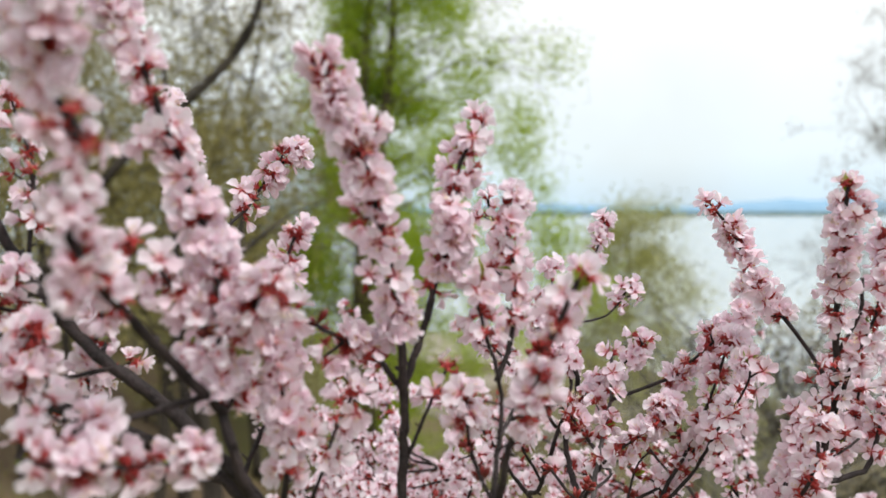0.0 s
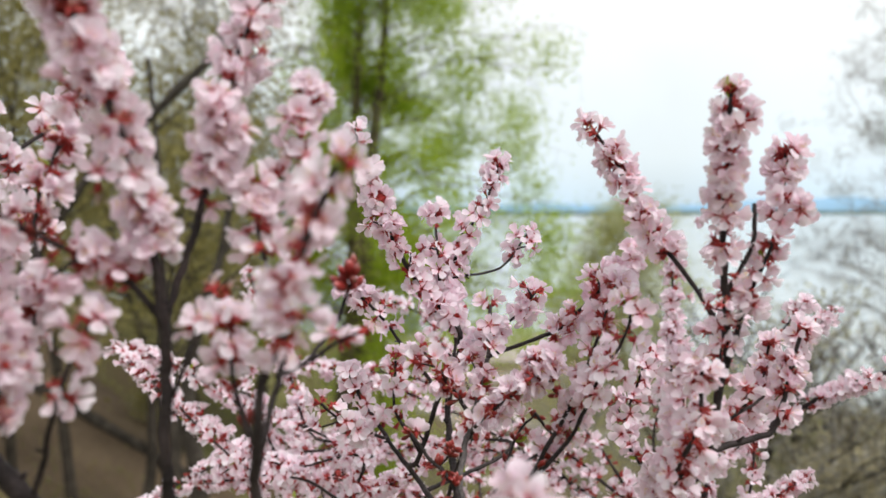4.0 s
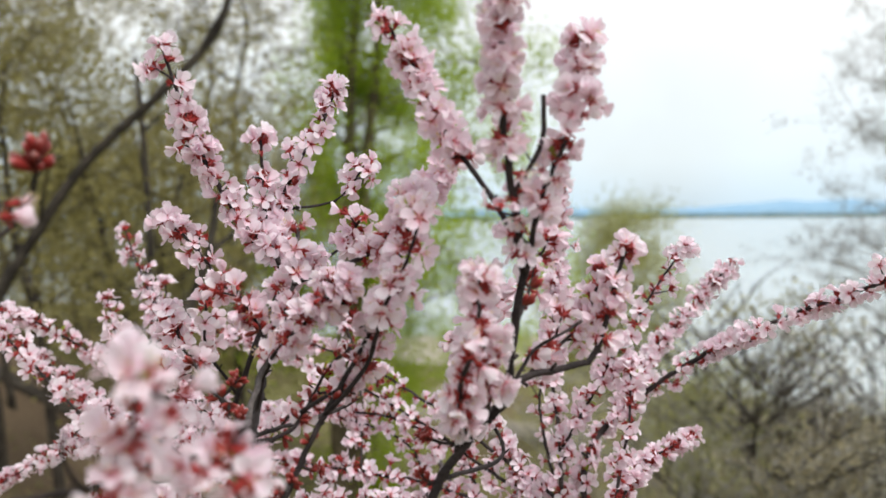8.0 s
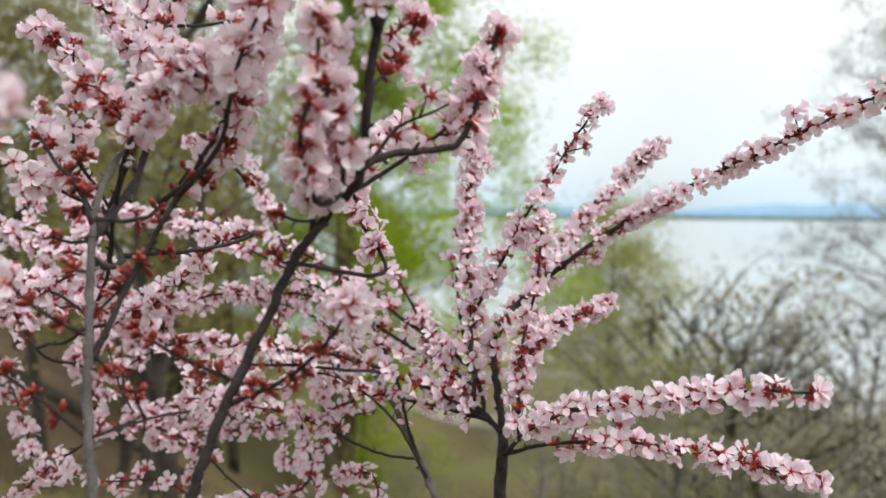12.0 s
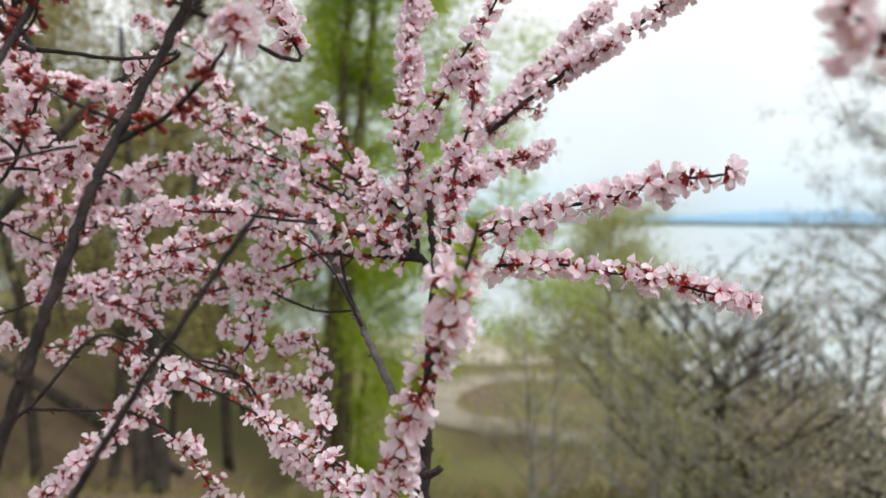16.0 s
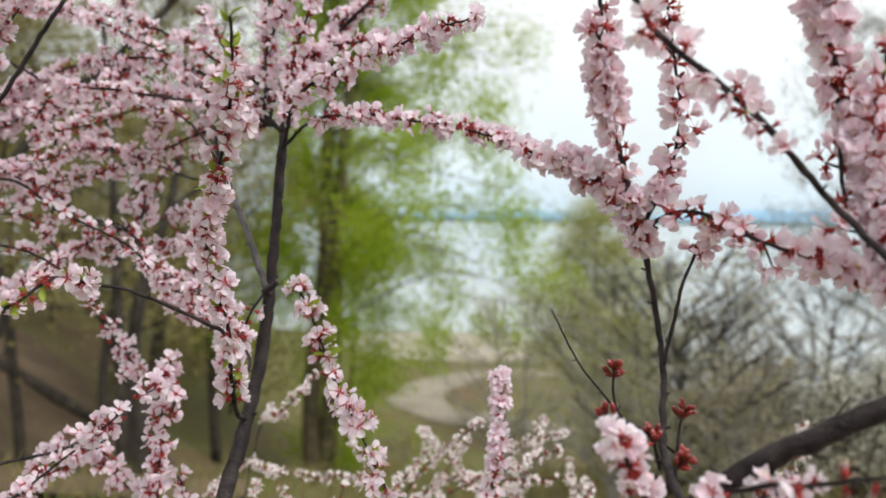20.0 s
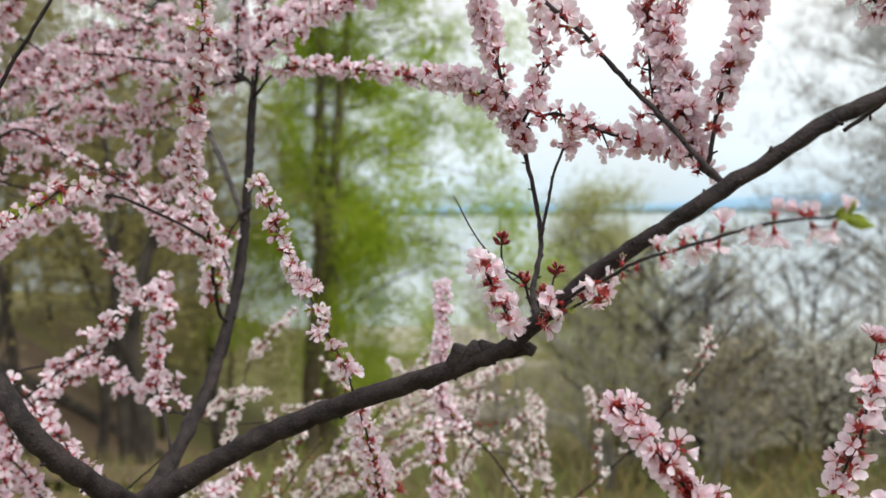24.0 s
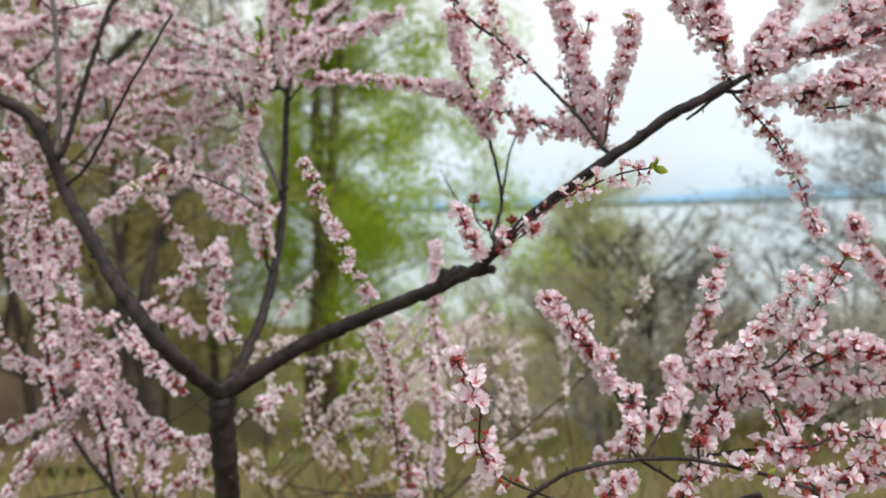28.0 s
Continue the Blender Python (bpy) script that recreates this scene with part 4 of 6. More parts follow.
branch([(1.011, 0.366, 1.174), (1.001, 0.363, 1.220), (0.997, 0.393, 1.279), (0.986, 0.396, 1.332)], 0.0024, 0.0012, (0.060, 1.000), 575, shrub=cherry)
branch([(-0.030, 0.470, 1.640), (-0.047, 0.460, 1.663), (-0.069, 0.450, 1.678), (-0.094, 0.440, 1.696)], 0.0022, 0.0012, (0.300, 1.000), 380, "buds", shrub=cherry)
branch([(-0.102, 0.438, 1.557), (-0.092, 0.430, 1.597), (-0.092, 0.430, 1.631), (-0.097, 0.430, 1.653), (-0.102, 0.430, 1.675)], 0.0022, 0.0012, (0.365, 1.000), 480, shrub=cherry)
branch([(0.312, 0.616, 1.596), (0.303, 0.620, 1.618), (0.282, 0.625, 1.650), (0.266, 0.635, 1.676), (0.252, 0.640, 1.702), (0.238, 0.650, 1.730), (0.222, 0.660, 1.756)], 0.0022, 0.0012, (0.401, 1.000), 520, shrub=cherry)
branch([(0.401, 0.909, 1.274), (0.275, 1.018, 1.271), (0.176, 1.040, 1.234), (0.033, 1.096, 1.203)], 0.0022, 0.0010, (0.052, 1.000), 144, far=True, shrub=cherry)
branch([(0.025, 0.435, 1.567), (0.031, 0.470, 1.622), (0.029, 0.470, 1.654), (0.020, 0.472, 1.685), (0.019, 0.475, 1.705)], 0.0020, 0.0010, (0.762, 1.000), 420, "tip", shrub=cherry)
branch([(0.029, 0.470, 1.645), (0.039, 0.480, 1.674), (0.042, 0.490, 1.712), (0.036, 0.495, 1.741), (0.040, 0.500, 1.758)], 0.0020, 0.0010, (0.312, 1.000), 480, shrub=cherry)
branch([(-0.171, 0.477, 1.619), (-0.165, 0.590, 1.691), (-0.190, 0.600, 1.739), (-0.203, 0.600, 1.779), (-0.223, 0.610, 1.833)], 0.0020, 0.0012, (0.327, 1.000), 560, shrub=cherry)
branch([(-0.125, 0.387, 1.656), (-0.191, 0.335, 1.643), (-0.161, 0.330, 1.637)], 0.0020, 0.0010, (0.400, 1.000), 520, shrub=cherry)
branch([(-0.135, 0.475, 1.574), (-0.119, 0.500, 1.614), (-0.107, 0.500, 1.651)], 0.0020, 0.0012, (0.445, 1.000), 480, shrub=cherry)
branch([(-0.279, 0.499, 1.712), (-0.273, 0.500, 1.778), (-0.287, 0.500, 1.822)], 0.0020, 0.0010, (0.250, 1.000), 520, shrub=cherry)
branch([(0.311, 0.617, 1.586), (0.322, 0.605, 1.641), (0.334, 0.605, 1.672), (0.343, 0.608, 1.704), (0.345, 0.610, 1.734)], 0.0020, 0.0012, (0.308, 1.000), 520, shrub=cherry)
branch([(0.217, 0.625, 1.359), (0.246, 0.620, 1.373), (0.276, 0.605, 1.397), (0.297, 0.600, 1.426)], 0.0020, 0.0010, (0.920, 1.000), 330, "buds", shrub=cherry)
branch([(0.118, 0.772, 1.587), (0.116, 0.790, 1.628), (0.133, 0.800, 1.672), (0.153, 0.810, 1.712), (0.162, 0.815, 1.740)], 0.0020, 0.0012, (0.093, 1.000), 480, far=True, shrub=cherry)
branch([(0.177, 0.655, 1.490), (0.205, 0.650, 1.524), (0.224, 0.630, 1.572), (0.239, 0.620, 1.607), (0.242, 0.620, 1.627)], 0.0020, 0.0009, (0.542, 1.000), 240, "tip", shrub=cherry)
branch([(0.110, 0.703, 1.441), (0.130, 0.680, 1.515), (0.162, 0.665, 1.552), (0.194, 0.660, 1.581)], 0.0020, 0.0010, (0.631, 1.000), 480, shrub=cherry)
branch([(0.278, 0.640, 1.484), (0.330, 0.680, 1.522), (0.364, 0.690, 1.553), (0.374, 0.700, 1.585)], 0.0020, 0.0011, (0.445, 1.000), 460, shrub=cherry)
branch([(0.445, 1.000, 1.394), (0.496, 1.030, 1.455), (0.552, 1.050, 1.514), (0.603, 1.060, 1.568)], 0.0020, 0.0010, (0.050, 1.000), 400, far=True, shrub=cherry)
branch([(0.379, 0.948, 1.371), (0.438, 0.930, 1.485), (0.472, 0.930, 1.542), (0.508, 0.930, 1.591)], 0.0020, 0.0010, (0.147, 1.000), 300, far=True, shrub=cherry)
branch([(0.414, 0.890, 1.246), (0.465, 0.840, 1.273), (0.548, 0.830, 1.274), (0.619, 0.820, 1.263), (0.683, 0.820, 1.247)], 0.0020, 0.0010, (0.208, 1.000), 230, far=True, shrub=cherry)
branch([(0.425, 0.866, 1.266), (0.426, 0.880, 1.340), (0.443, 0.900, 1.420), (0.449, 0.920, 1.471)], 0.0020, 0.0010, (0.048, 1.000), 420, far=True, shrub=cherry)
branch([(0.012, 0.774, 1.103), (0.057, 0.817, 1.144), (0.102, 0.860, 1.201), (0.165, 0.887, 1.164), (0.239, 0.883, 1.126), (0.256, 0.966, 1.065), (0.287, 0.956, 1.038)], 0.0020, 0.0010, (0.407, 1.000), 140, far=True, shrub=cherry)
branch([(0.394, 0.725, 1.051), (0.385, 0.680, 1.070), (0.353, 0.660, 1.090), (0.337, 0.640, 1.102), (0.314, 0.620, 1.109), (0.293, 0.600, 1.114), (0.270, 0.580, 1.094), (0.239, 0.570, 1.076)], 0.0020, 0.0010, (0.610, 1.000), 340, "leafy", size=0.8, shrub=cherry)
branch([(0.157, 1.086, 1.434), (0.081, 1.213, 1.535), (0.008, 1.182, 1.576)], 0.0020, 0.0010, (0.192, 1.000), 140, far=True, shrub=cherry)
branch([(0.178, 0.736, 0.551), (0.099, 0.784, 0.729), (-0.038, 0.825, 0.693), (-0.134, 0.850, 0.628)], 0.0020, 0.0010, (0.144, 1.000), 224, far=True, shrub=cherry)
branch([(0.206, 0.722, 0.545), (0.171, 0.788, 0.686), (0.087, 0.838, 0.745), (0.006, 0.828, 0.800)], 0.0020, 0.0010, (0.153, 1.000), 224, far=True, shrub=cherry)
branch([(0.035, 0.817, 0.880), (0.110, 0.884, 0.875), (0.186, 0.950, 0.889), (0.084, 0.930, 0.820), (-0.013, 0.905, 0.765), (-0.103, 0.884, 0.793)], 0.0020, 0.0010, (0.438, 1.000), 224, far=True, shrub=cherry)
branch([(-0.087, 0.888, 0.788), (-0.066, 0.900, 0.872), (-0.017, 0.937, 0.961), (0.020, 0.935, 1.034), (0.103, 1.003, 1.107)], 0.0020, 0.0010, (0.293, 1.000), 224, far=True, shrub=cherry)
branch([(0.036, 0.733, 0.893), (0.015, 0.719, 0.994), (0.008, 0.727, 1.093), (-0.026, 0.768, 1.187)], 0.0020, 0.0010, (0.104, 1.000), 258, far=True, shrub=cherry)
branch([(0.873, 0.421, 1.119), (0.879, 0.420, 1.122), (0.888, 0.420, 1.174), (0.904, 0.420, 1.223), (0.916, 0.420, 1.264)], 0.0020, 0.0011, (0.188, 1.000), 425, shrub=cherry)
branch([(1.043, 0.370, 1.189), (1.121, 0.383, 1.234), (1.167, 0.371, 1.281)], 0.0020, 0.0010, (0.107, 1.000), 525, shrub=cherry)
branch([(1.082, 0.370, 1.162), (1.129, 0.386, 1.150), (1.170, 0.343, 1.149)], 0.0020, 0.0010, (0.100, 1.000), 475, shrub=cherry)
branch([(1.074, 0.381, 1.201), (1.132, 0.366, 1.243), (1.180, 0.360, 1.259), (1.236, 0.388, 1.278)], 0.0020, 0.0010, (0.153, 1.000), 460, shrub=cherry)
branch([(1.040, 0.370, 1.167), (1.038, 0.375, 1.177), (1.046, 0.362, 1.219), (1.086, 0.392, 1.263), (1.102, 0.382, 1.305)], 0.0020, 0.0010, (0.162, 1.000), 460, shrub=cherry)
branch([(1.105, 0.359, 1.166), (1.157, 0.365, 1.191), (1.235, 0.386, 1.212)], 0.0020, 0.0010, (0.118, 1.000), 460, shrub=cherry)
branch([(1.119, 0.363, 1.213), (1.180, 0.383, 1.233), (1.215, 0.355, 1.225)], 0.0020, 0.0010, (0.119, 1.000), 420, shrub=cherry)
branch([(0.330, 0.956, 1.211), (0.276, 1.010, 1.344), (0.188, 1.055, 1.400), (0.101, 1.084, 1.437), (-0.023, 1.137, 1.470), (-0.115, 1.134, 1.489)], 0.0020, 0.0009, (0.206, 1.000), 136, far=True, shrub=cherry)
branch([(0.001, 0.469, 1.490), (0.102, 0.460, 1.508), (0.129, 0.450, 1.520), (0.146, 0.450, 1.525), (0.162, 0.450, 1.526), (0.172, 0.455, 1.533), (0.181, 0.460, 1.543)], 0.0020, 0.0009, (0.699, 0.933), 200, shrub=cherry)
branch([(0.015, 1.121, 1.358), (-0.012, 1.061, 1.384), (-0.039, 1.000, 1.424), (-0.158, 1.080, 1.442), (-0.238, 1.100, 1.482), (-0.321, 1.120, 1.509)], 0.0020, 0.0010, (0.382, 1.000), 252, far=True, shrub=cherry)
branch([(-0.026, 1.028, 1.406), (-0.063, 1.050, 1.413), (-0.093, 1.080, 1.477), (-0.121, 1.100, 1.532), (-0.153, 1.120, 1.614)], 0.0020, 0.0010, (0.242, 1.000), 252, far=True, shrub=cherry)
branch([(-0.019, 1.044, 1.395), (-0.174, 1.050, 1.372), (-0.257, 1.100, 1.322), (-0.317, 1.100, 1.285)], 0.0020, 0.0010, (0.134, 1.000), 231, far=True, shrub=cherry)
branch([(-0.066, 1.118, 1.273), (-0.085, 1.059, 1.293), (-0.104, 1.000, 1.326), (-0.193, 1.080, 1.407), (-0.262, 1.100, 1.450)], 0.0020, 0.0010, (0.403, 1.000), 252, far=True, shrub=cherry)
branch([(-0.104, 1.047, 1.382), (-0.148, 1.080, 1.456), (-0.171, 1.100, 1.525)], 0.0020, 0.0010, (0.000, 1.000), 231, far=True, shrub=cherry)
branch([(-0.104, 1.000, 1.326), (-0.050, 0.950, 1.340), (0.003, 0.900, 1.370), (-0.047, 0.920, 1.398), (-0.116, 0.950, 1.400), (-0.216, 1.000, 1.463), (-0.310, 1.050, 1.520)], 0.0020, 0.0010, (0.356, 1.000), 252, far=True, shrub=cherry)
branch([(-0.016, 0.918, 1.359), (0.012, 1.000, 1.364), (-0.071, 1.020, 1.370), (-0.203, 1.050, 1.345)], 0.0020, 0.0010, (0.101, 1.000), 252, far=True, shrub=cherry)
branch([(0.253, 0.639, 1.448), (0.280, 0.695, 1.437), (0.306, 0.750, 1.439), (0.279, 0.780, 1.487), (0.293, 0.800, 1.537), (0.312, 0.820, 1.559)], 0.0020, 0.0010, (0.501, 1.000), 380, far=True, shrub=cherry)
branch([(0.003, 0.900, 1.370), (0.023, 0.900, 1.433), (-0.070, 0.950, 1.403), (-0.159, 1.000, 1.421)], 0.0020, 0.0010, (0.049, 1.000), 252, far=True, shrub=cherry)
branch([(0.095, 0.760, 1.444), (0.137, 0.805, 1.446), (0.179, 0.850, 1.460), (0.123, 0.900, 1.445), (0.049, 0.950, 1.380), (-0.033, 1.000, 1.371)], 0.0020, 0.0010, (0.375, 1.000), 266, far=True, shrub=cherry)
branch([(0.297, 0.974, 1.307), (0.144, 0.950, 1.320), (0.068, 1.000, 1.295)], 0.0020, 0.0010, (0.344, 1.000), 231, far=True, shrub=cherry)
branch([(-0.125, 0.400, 1.665), (-0.134, 0.395, 1.699), (-0.148, 0.390, 1.721), (-0.159, 0.385, 1.731)], 0.0018, 0.0010, (0.350, 1.000), 260, "buds", shrub=cherry)
branch([(-0.117, 0.395, 1.684), (-0.104, 0.390, 1.696), (-0.090, 0.385, 1.714)], 0.0018, 0.0010, (0.100, 1.000), 560, shrub=cherry)
branch([(-0.120, 0.400, 1.643), (-0.115, 0.420, 1.654), (-0.105, 0.430, 1.678)], 0.0018, 0.0010, (0.234, 1.000), 420, shrub=cherry)
branch([(-0.169, 0.331, 1.638), (-0.151, 0.375, 1.622), (-0.127, 0.370, 1.629)], 0.0018, 0.0010, (0.412, 1.000), 420, shrub=cherry)
branch([(-0.118, 0.409, 1.648), (-0.140, 0.420, 1.667), (-0.134, 0.420, 1.692)], 0.0018, 0.0010, (0.177, 1.000), 420, shrub=cherry)
branch([(-0.215, 0.484, 1.650), (-0.236, 0.410, 1.659), (-0.226, 0.410, 1.684)], 0.0018, 0.0010, (0.617, 1.000), 360, shrub=cherry)
branch([(-0.251, 0.490, 1.681), (-0.274, 0.460, 1.693), (-0.265, 0.460, 1.711)], 0.0018, 0.0010, (0.393, 1.000), 400, shrub=cherry)
branch([(-0.247, 0.497, 1.616), (-0.243, 0.500, 1.621), (-0.234, 0.500, 1.666), (-0.226, 0.500, 1.704)], 0.0018, 0.0010, (0.260, 1.000), 520, shrub=cherry)
branch([(-0.194, 0.486, 1.600), (-0.250, 0.518, 1.589), (-0.305, 0.550, 1.591), (-0.267, 0.550, 1.620), (-0.233, 0.550, 1.641)], 0.0018, 0.0010, (0.676, 1.000), 420, shrub=cherry)
branch([(-0.101, 0.454, 1.541), (-0.095, 0.460, 1.551), (-0.077, 0.450, 1.591), (-0.069, 0.450, 1.618), (-0.059, 0.450, 1.638)], 0.0018, 0.0010, (0.650, 1.000), 360, shrub=cherry)
branch([(0.127, 0.640, 1.471), (0.116, 0.645, 1.497), (0.103, 0.650, 1.508), (0.078, 0.660, 1.534)], 0.0018, 0.0010, (0.500, 1.000), 40, "buds", shrub=cherry)
branch([(0.129, 0.640, 1.475), (0.151, 0.670, 1.477), (0.169, 0.700, 1.512), (0.187, 0.710, 1.528)], 0.0018, 0.0010, (0.400, 1.000), 60, "buds", shrub=cherry)
branch([(0.147, 0.700, 1.576), (0.206, 0.700, 1.600), (0.230, 0.690, 1.626), (0.263, 0.680, 1.662)], 0.0018, 0.0011, (0.343, 1.000), 420, shrub=cherry)
branch([(0.156, 0.678, 1.486), (0.201, 0.670, 1.520), (0.222, 0.660, 1.566)], 0.0018, 0.0010, (0.328, 1.000), 420, shrub=cherry)
branch([(0.106, 0.761, 1.534), (0.053, 0.760, 1.606), (0.026, 0.770, 1.625)], 0.0018, 0.0010, (0.560, 1.000), 400, far=True, shrub=cherry)
branch([(0.426, 0.879, 1.333), (0.463, 0.920, 1.365), (0.521, 0.950, 1.388)], 0.0018, 0.0010, (0.050, 1.000), 420, far=True, shrub=cherry)
branch([(0.057, 0.817, 1.144), (0.110, 0.916, 1.116), (0.155, 0.951, 1.065), (0.172, 0.993, 1.002), (0.210, 0.982, 0.963)], 0.0018, 0.0009, (0.246, 1.000), 128, far=True, shrub=cherry)
branch([(0.185, 1.038, 1.237), (0.193, 1.035, 1.165), (0.089, 1.078, 1.116), (0.029, 1.071, 1.067)], 0.0018, 0.0010, (0.057, 1.000), 128, far=True, shrub=cherry)
branch([(0.368, 0.736, 0.842), (0.324, 0.788, 0.833), (0.280, 0.840, 0.837), (0.287, 0.856, 0.909), (0.299, 0.860, 0.966), (0.266, 0.898, 0.984)], 0.0018, 0.0009, (0.481, 1.000), 136, far=True, shrub=cherry)
branch([(0.389, 0.764, 0.993), (0.397, 0.800, 1.011), (0.361, 0.842, 1.054), (0.295, 0.912, 1.085), (0.232, 0.952, 1.101)], 0.0018, 0.0010, (0.315, 1.000), 128, far=True, shrub=cherry)
branch([(0.022, 1.106, 1.311), (0.040, 1.115, 1.261), (0.040, 1.097, 1.147)], 0.0018, 0.0010, (0.000, 1.000), 140, far=True, shrub=cherry)
branch([(0.033, 0.564, 1.249), (0.091, 0.603, 1.232), (0.112, 0.638, 1.204)], 0.0018, 0.0010, (0.214, 1.000), 286, shrub=cherry)
branch([(0.142, 0.755, 0.559), (0.128, 0.828, 0.547), (0.113, 0.900, 0.549), (0.164, 0.911, 0.608), (0.225, 0.958, 0.613)], 0.0018, 0.0010, (0.541, 1.000), 204, far=True, shrub=cherry)
branch([(0.115, 0.760, 0.601), (0.036, 0.755, 0.588), (-0.043, 0.750, 0.591), (-0.010, 0.767, 0.660), (0.072, 0.773, 0.665)], 0.0018, 0.0010, (0.548, 1.000), 224, far=True, shrub=cherry)
branch([(0.354, 0.698, 0.803), (0.275, 0.860, 0.887), (0.284, 0.882, 0.996)], 0.0018, 0.0010, (0.325, 1.000), 204, far=True, shrub=cherry)
branch([(0.873, 0.413, 1.116), (0.862, 0.450, 1.140), (0.847, 0.460, 1.175), (0.845, 0.470, 1.216), (0.844, 0.480, 1.264), (0.838, 0.480, 1.309)], 0.0018, 0.0010, (0.179, 1.000), 260, shrub=cherry)
branch([(0.765, 0.560, 1.058), (0.773, 0.560, 1.107), (0.783, 0.560, 1.133), (0.800, 0.555, 1.162)], 0.0018, 0.0011, (0.750, 1.000), 420, shrub=cherry)
branch([(0.741, 0.550, 1.165), (0.704, 0.545, 1.199), (0.678, 0.545, 1.210), (0.660, 0.545, 1.216)], 0.0018, 0.0010, (0.100, 1.000), 420, shrub=cherry)
branch([(0.742, 0.553, 1.159), (0.745, 0.550, 1.161), (0.776, 0.530, 1.173), (0.809, 0.500, 1.155), (0.858, 0.470, 1.132)], 0.0018, 0.0010, (0.127, 1.000), 320, shrub=cherry)
branch([(0.873, 0.430, 1.122), (0.863, 0.450, 1.173), (0.857, 0.460, 1.222), (0.873, 0.470, 1.277)], 0.0018, 0.0010, (0.155, 1.000), 420, shrub=cherry)
branch([(0.232, 0.952, 1.101), (0.199, 0.980, 1.142), (0.156, 0.983, 1.154), (0.053, 1.058, 1.199), (-0.026, 1.086, 1.229), (-0.055, 1.083, 1.298), (-0.096, 1.136, 1.390)], 0.0018, 0.0009, (0.379, 1.000), 128, far=True, shrub=cherry)
branch([(0.339, 0.640, 0.733), (0.224, 0.733, 0.793), (0.164, 0.776, 0.836), (0.120, 0.775, 0.883), (0.065, 0.791, 0.868), (-0.007, 0.838, 0.829)], 0.0018, 0.0009, (0.211, 1.000), 204, far=True, shrub=cherry)
branch([(0.134, 0.685, 1.531), (0.113, 0.700, 1.560), (0.096, 0.710, 1.577)], 0.0018, 0.0010, (0.396, 1.000), 380, "buds", shrub=cherry)
branch([(-0.010, 0.480, 1.702), (-0.002, 0.475, 1.727), (0.001, 0.470, 1.750)], 0.0016, 0.0010, (0.300, 1.000), 600, shrub=cherry)
branch([(-0.107, 0.500, 1.651), (-0.118, 0.515, 1.695), (-0.105, 0.520, 1.733)], 0.0016, 0.0010, (0.495, 1.000), 420, shrub=cherry)
branch([(-0.185, 0.598, 1.730), (-0.166, 0.630, 1.757), (-0.150, 0.640, 1.781), (-0.127, 0.645, 1.802)], 0.0016, 0.0010, (0.291, 1.000), 420, shrub=cherry)
branch([(0.303, 0.600, 1.638), (0.320, 0.600, 1.672), (0.322, 0.600, 1.698)], 0.0016, 0.0015, (1.000, 1.000), 0, shrub=cherry)
branch([(0.288, 0.635, 1.498), (0.292, 0.610, 1.526), (0.284, 0.600, 1.549)], 0.0016, 0.0010, (0.300, 1.000), 480, shrub=cherry)
branch([(0.222, 0.628, 1.373), (0.218, 0.635, 1.372), (0.191, 0.640, 1.382), (0.160, 0.645, 1.397)], 0.0016, 0.0010, (0.956, 1.000), 120, "buds", shrub=cherry)
branch([(0.058, 0.776, 1.489), (0.056, 0.770, 1.489), (0.033, 0.740, 1.507), (0.010, 0.720, 1.535)], 0.0016, 0.0010, (0.353, 1.000), 260, far=True, shrub=cherry)
branch([(0.090, 0.750, 1.482), (0.069, 0.740, 1.526), (0.070, 0.740, 1.567)], 0.0016, 0.0010, (0.350, 1.000), 260, far=True, shrub=cherry)
branch([(0.124, 0.750, 1.561), (0.143, 0.740, 1.586), (0.156, 0.730, 1.592)], 0.0016, 0.0010, (0.100, 1.000), 420, far=True, shrub=cherry)
branch([(0.144, 0.776, 0.857), (0.204, 0.816, 0.907), (0.266, 0.783, 0.954), (0.290, 0.847, 0.988)], 0.0016, 0.0009, (0.118, 1.000), 128, far=True, shrub=cherry)
branch([(0.407, 0.839, 1.084), (0.388, 0.835, 1.055), (0.352, 0.876, 0.996)], 0.0016, 0.0010, (0.202, 1.000), 110, far=True, shrub=cherry)
branch([(0.743, 0.550, 1.159), (0.763, 0.550, 1.201), (0.768, 0.545, 1.243), (0.759, 0.540, 1.294), (0.753, 0.540, 1.332)], 0.0016, 0.0010, (0.100, 1.000), 380, shrub=cherry)
branch([(0.761, 0.436, 1.008), (0.784, 0.375, 1.032), (0.812, 0.325, 1.055), (0.837, 0.285, 1.065), (0.860, 0.250, 1.074), (0.880, 0.219, 1.079)], 0.0016, 0.0009, (0.250, 1.000), 120, "tip", size=0.88, shrub=cherry)
branch([(1.012, 0.370, 1.169), (1.060, 0.381, 1.122), (1.116, 0.423, 1.066), (1.125, 0.400, 1.008)], 0.0016, 0.0009, (0.106, 1.000), 300, shrub=cherry)
branch([(1.006, 0.364, 1.199), (0.982, 0.397, 1.254), (0.955, 0.373, 1.300)], 0.0016, 0.0010, (0.262, 1.000), 380, shrub=cherry)
branch([(0.338, 0.945, 1.199), (0.292, 0.938, 1.278), (0.221, 0.988, 1.301), (0.160, 0.988, 1.284), (0.061, 1.018, 1.266)], 0.0016, 0.0009, (0.292, 1.000), 128, far=True, shrub=cherry)
branch([(0.240, 0.974, 1.295), (0.215, 1.067, 1.339), (0.132, 1.085, 1.373), (0.048, 1.123, 1.372), (-0.049, 1.151, 1.338)], 0.0016, 0.0009, (0.129, 1.000), 136, far=True, shrub=cherry)
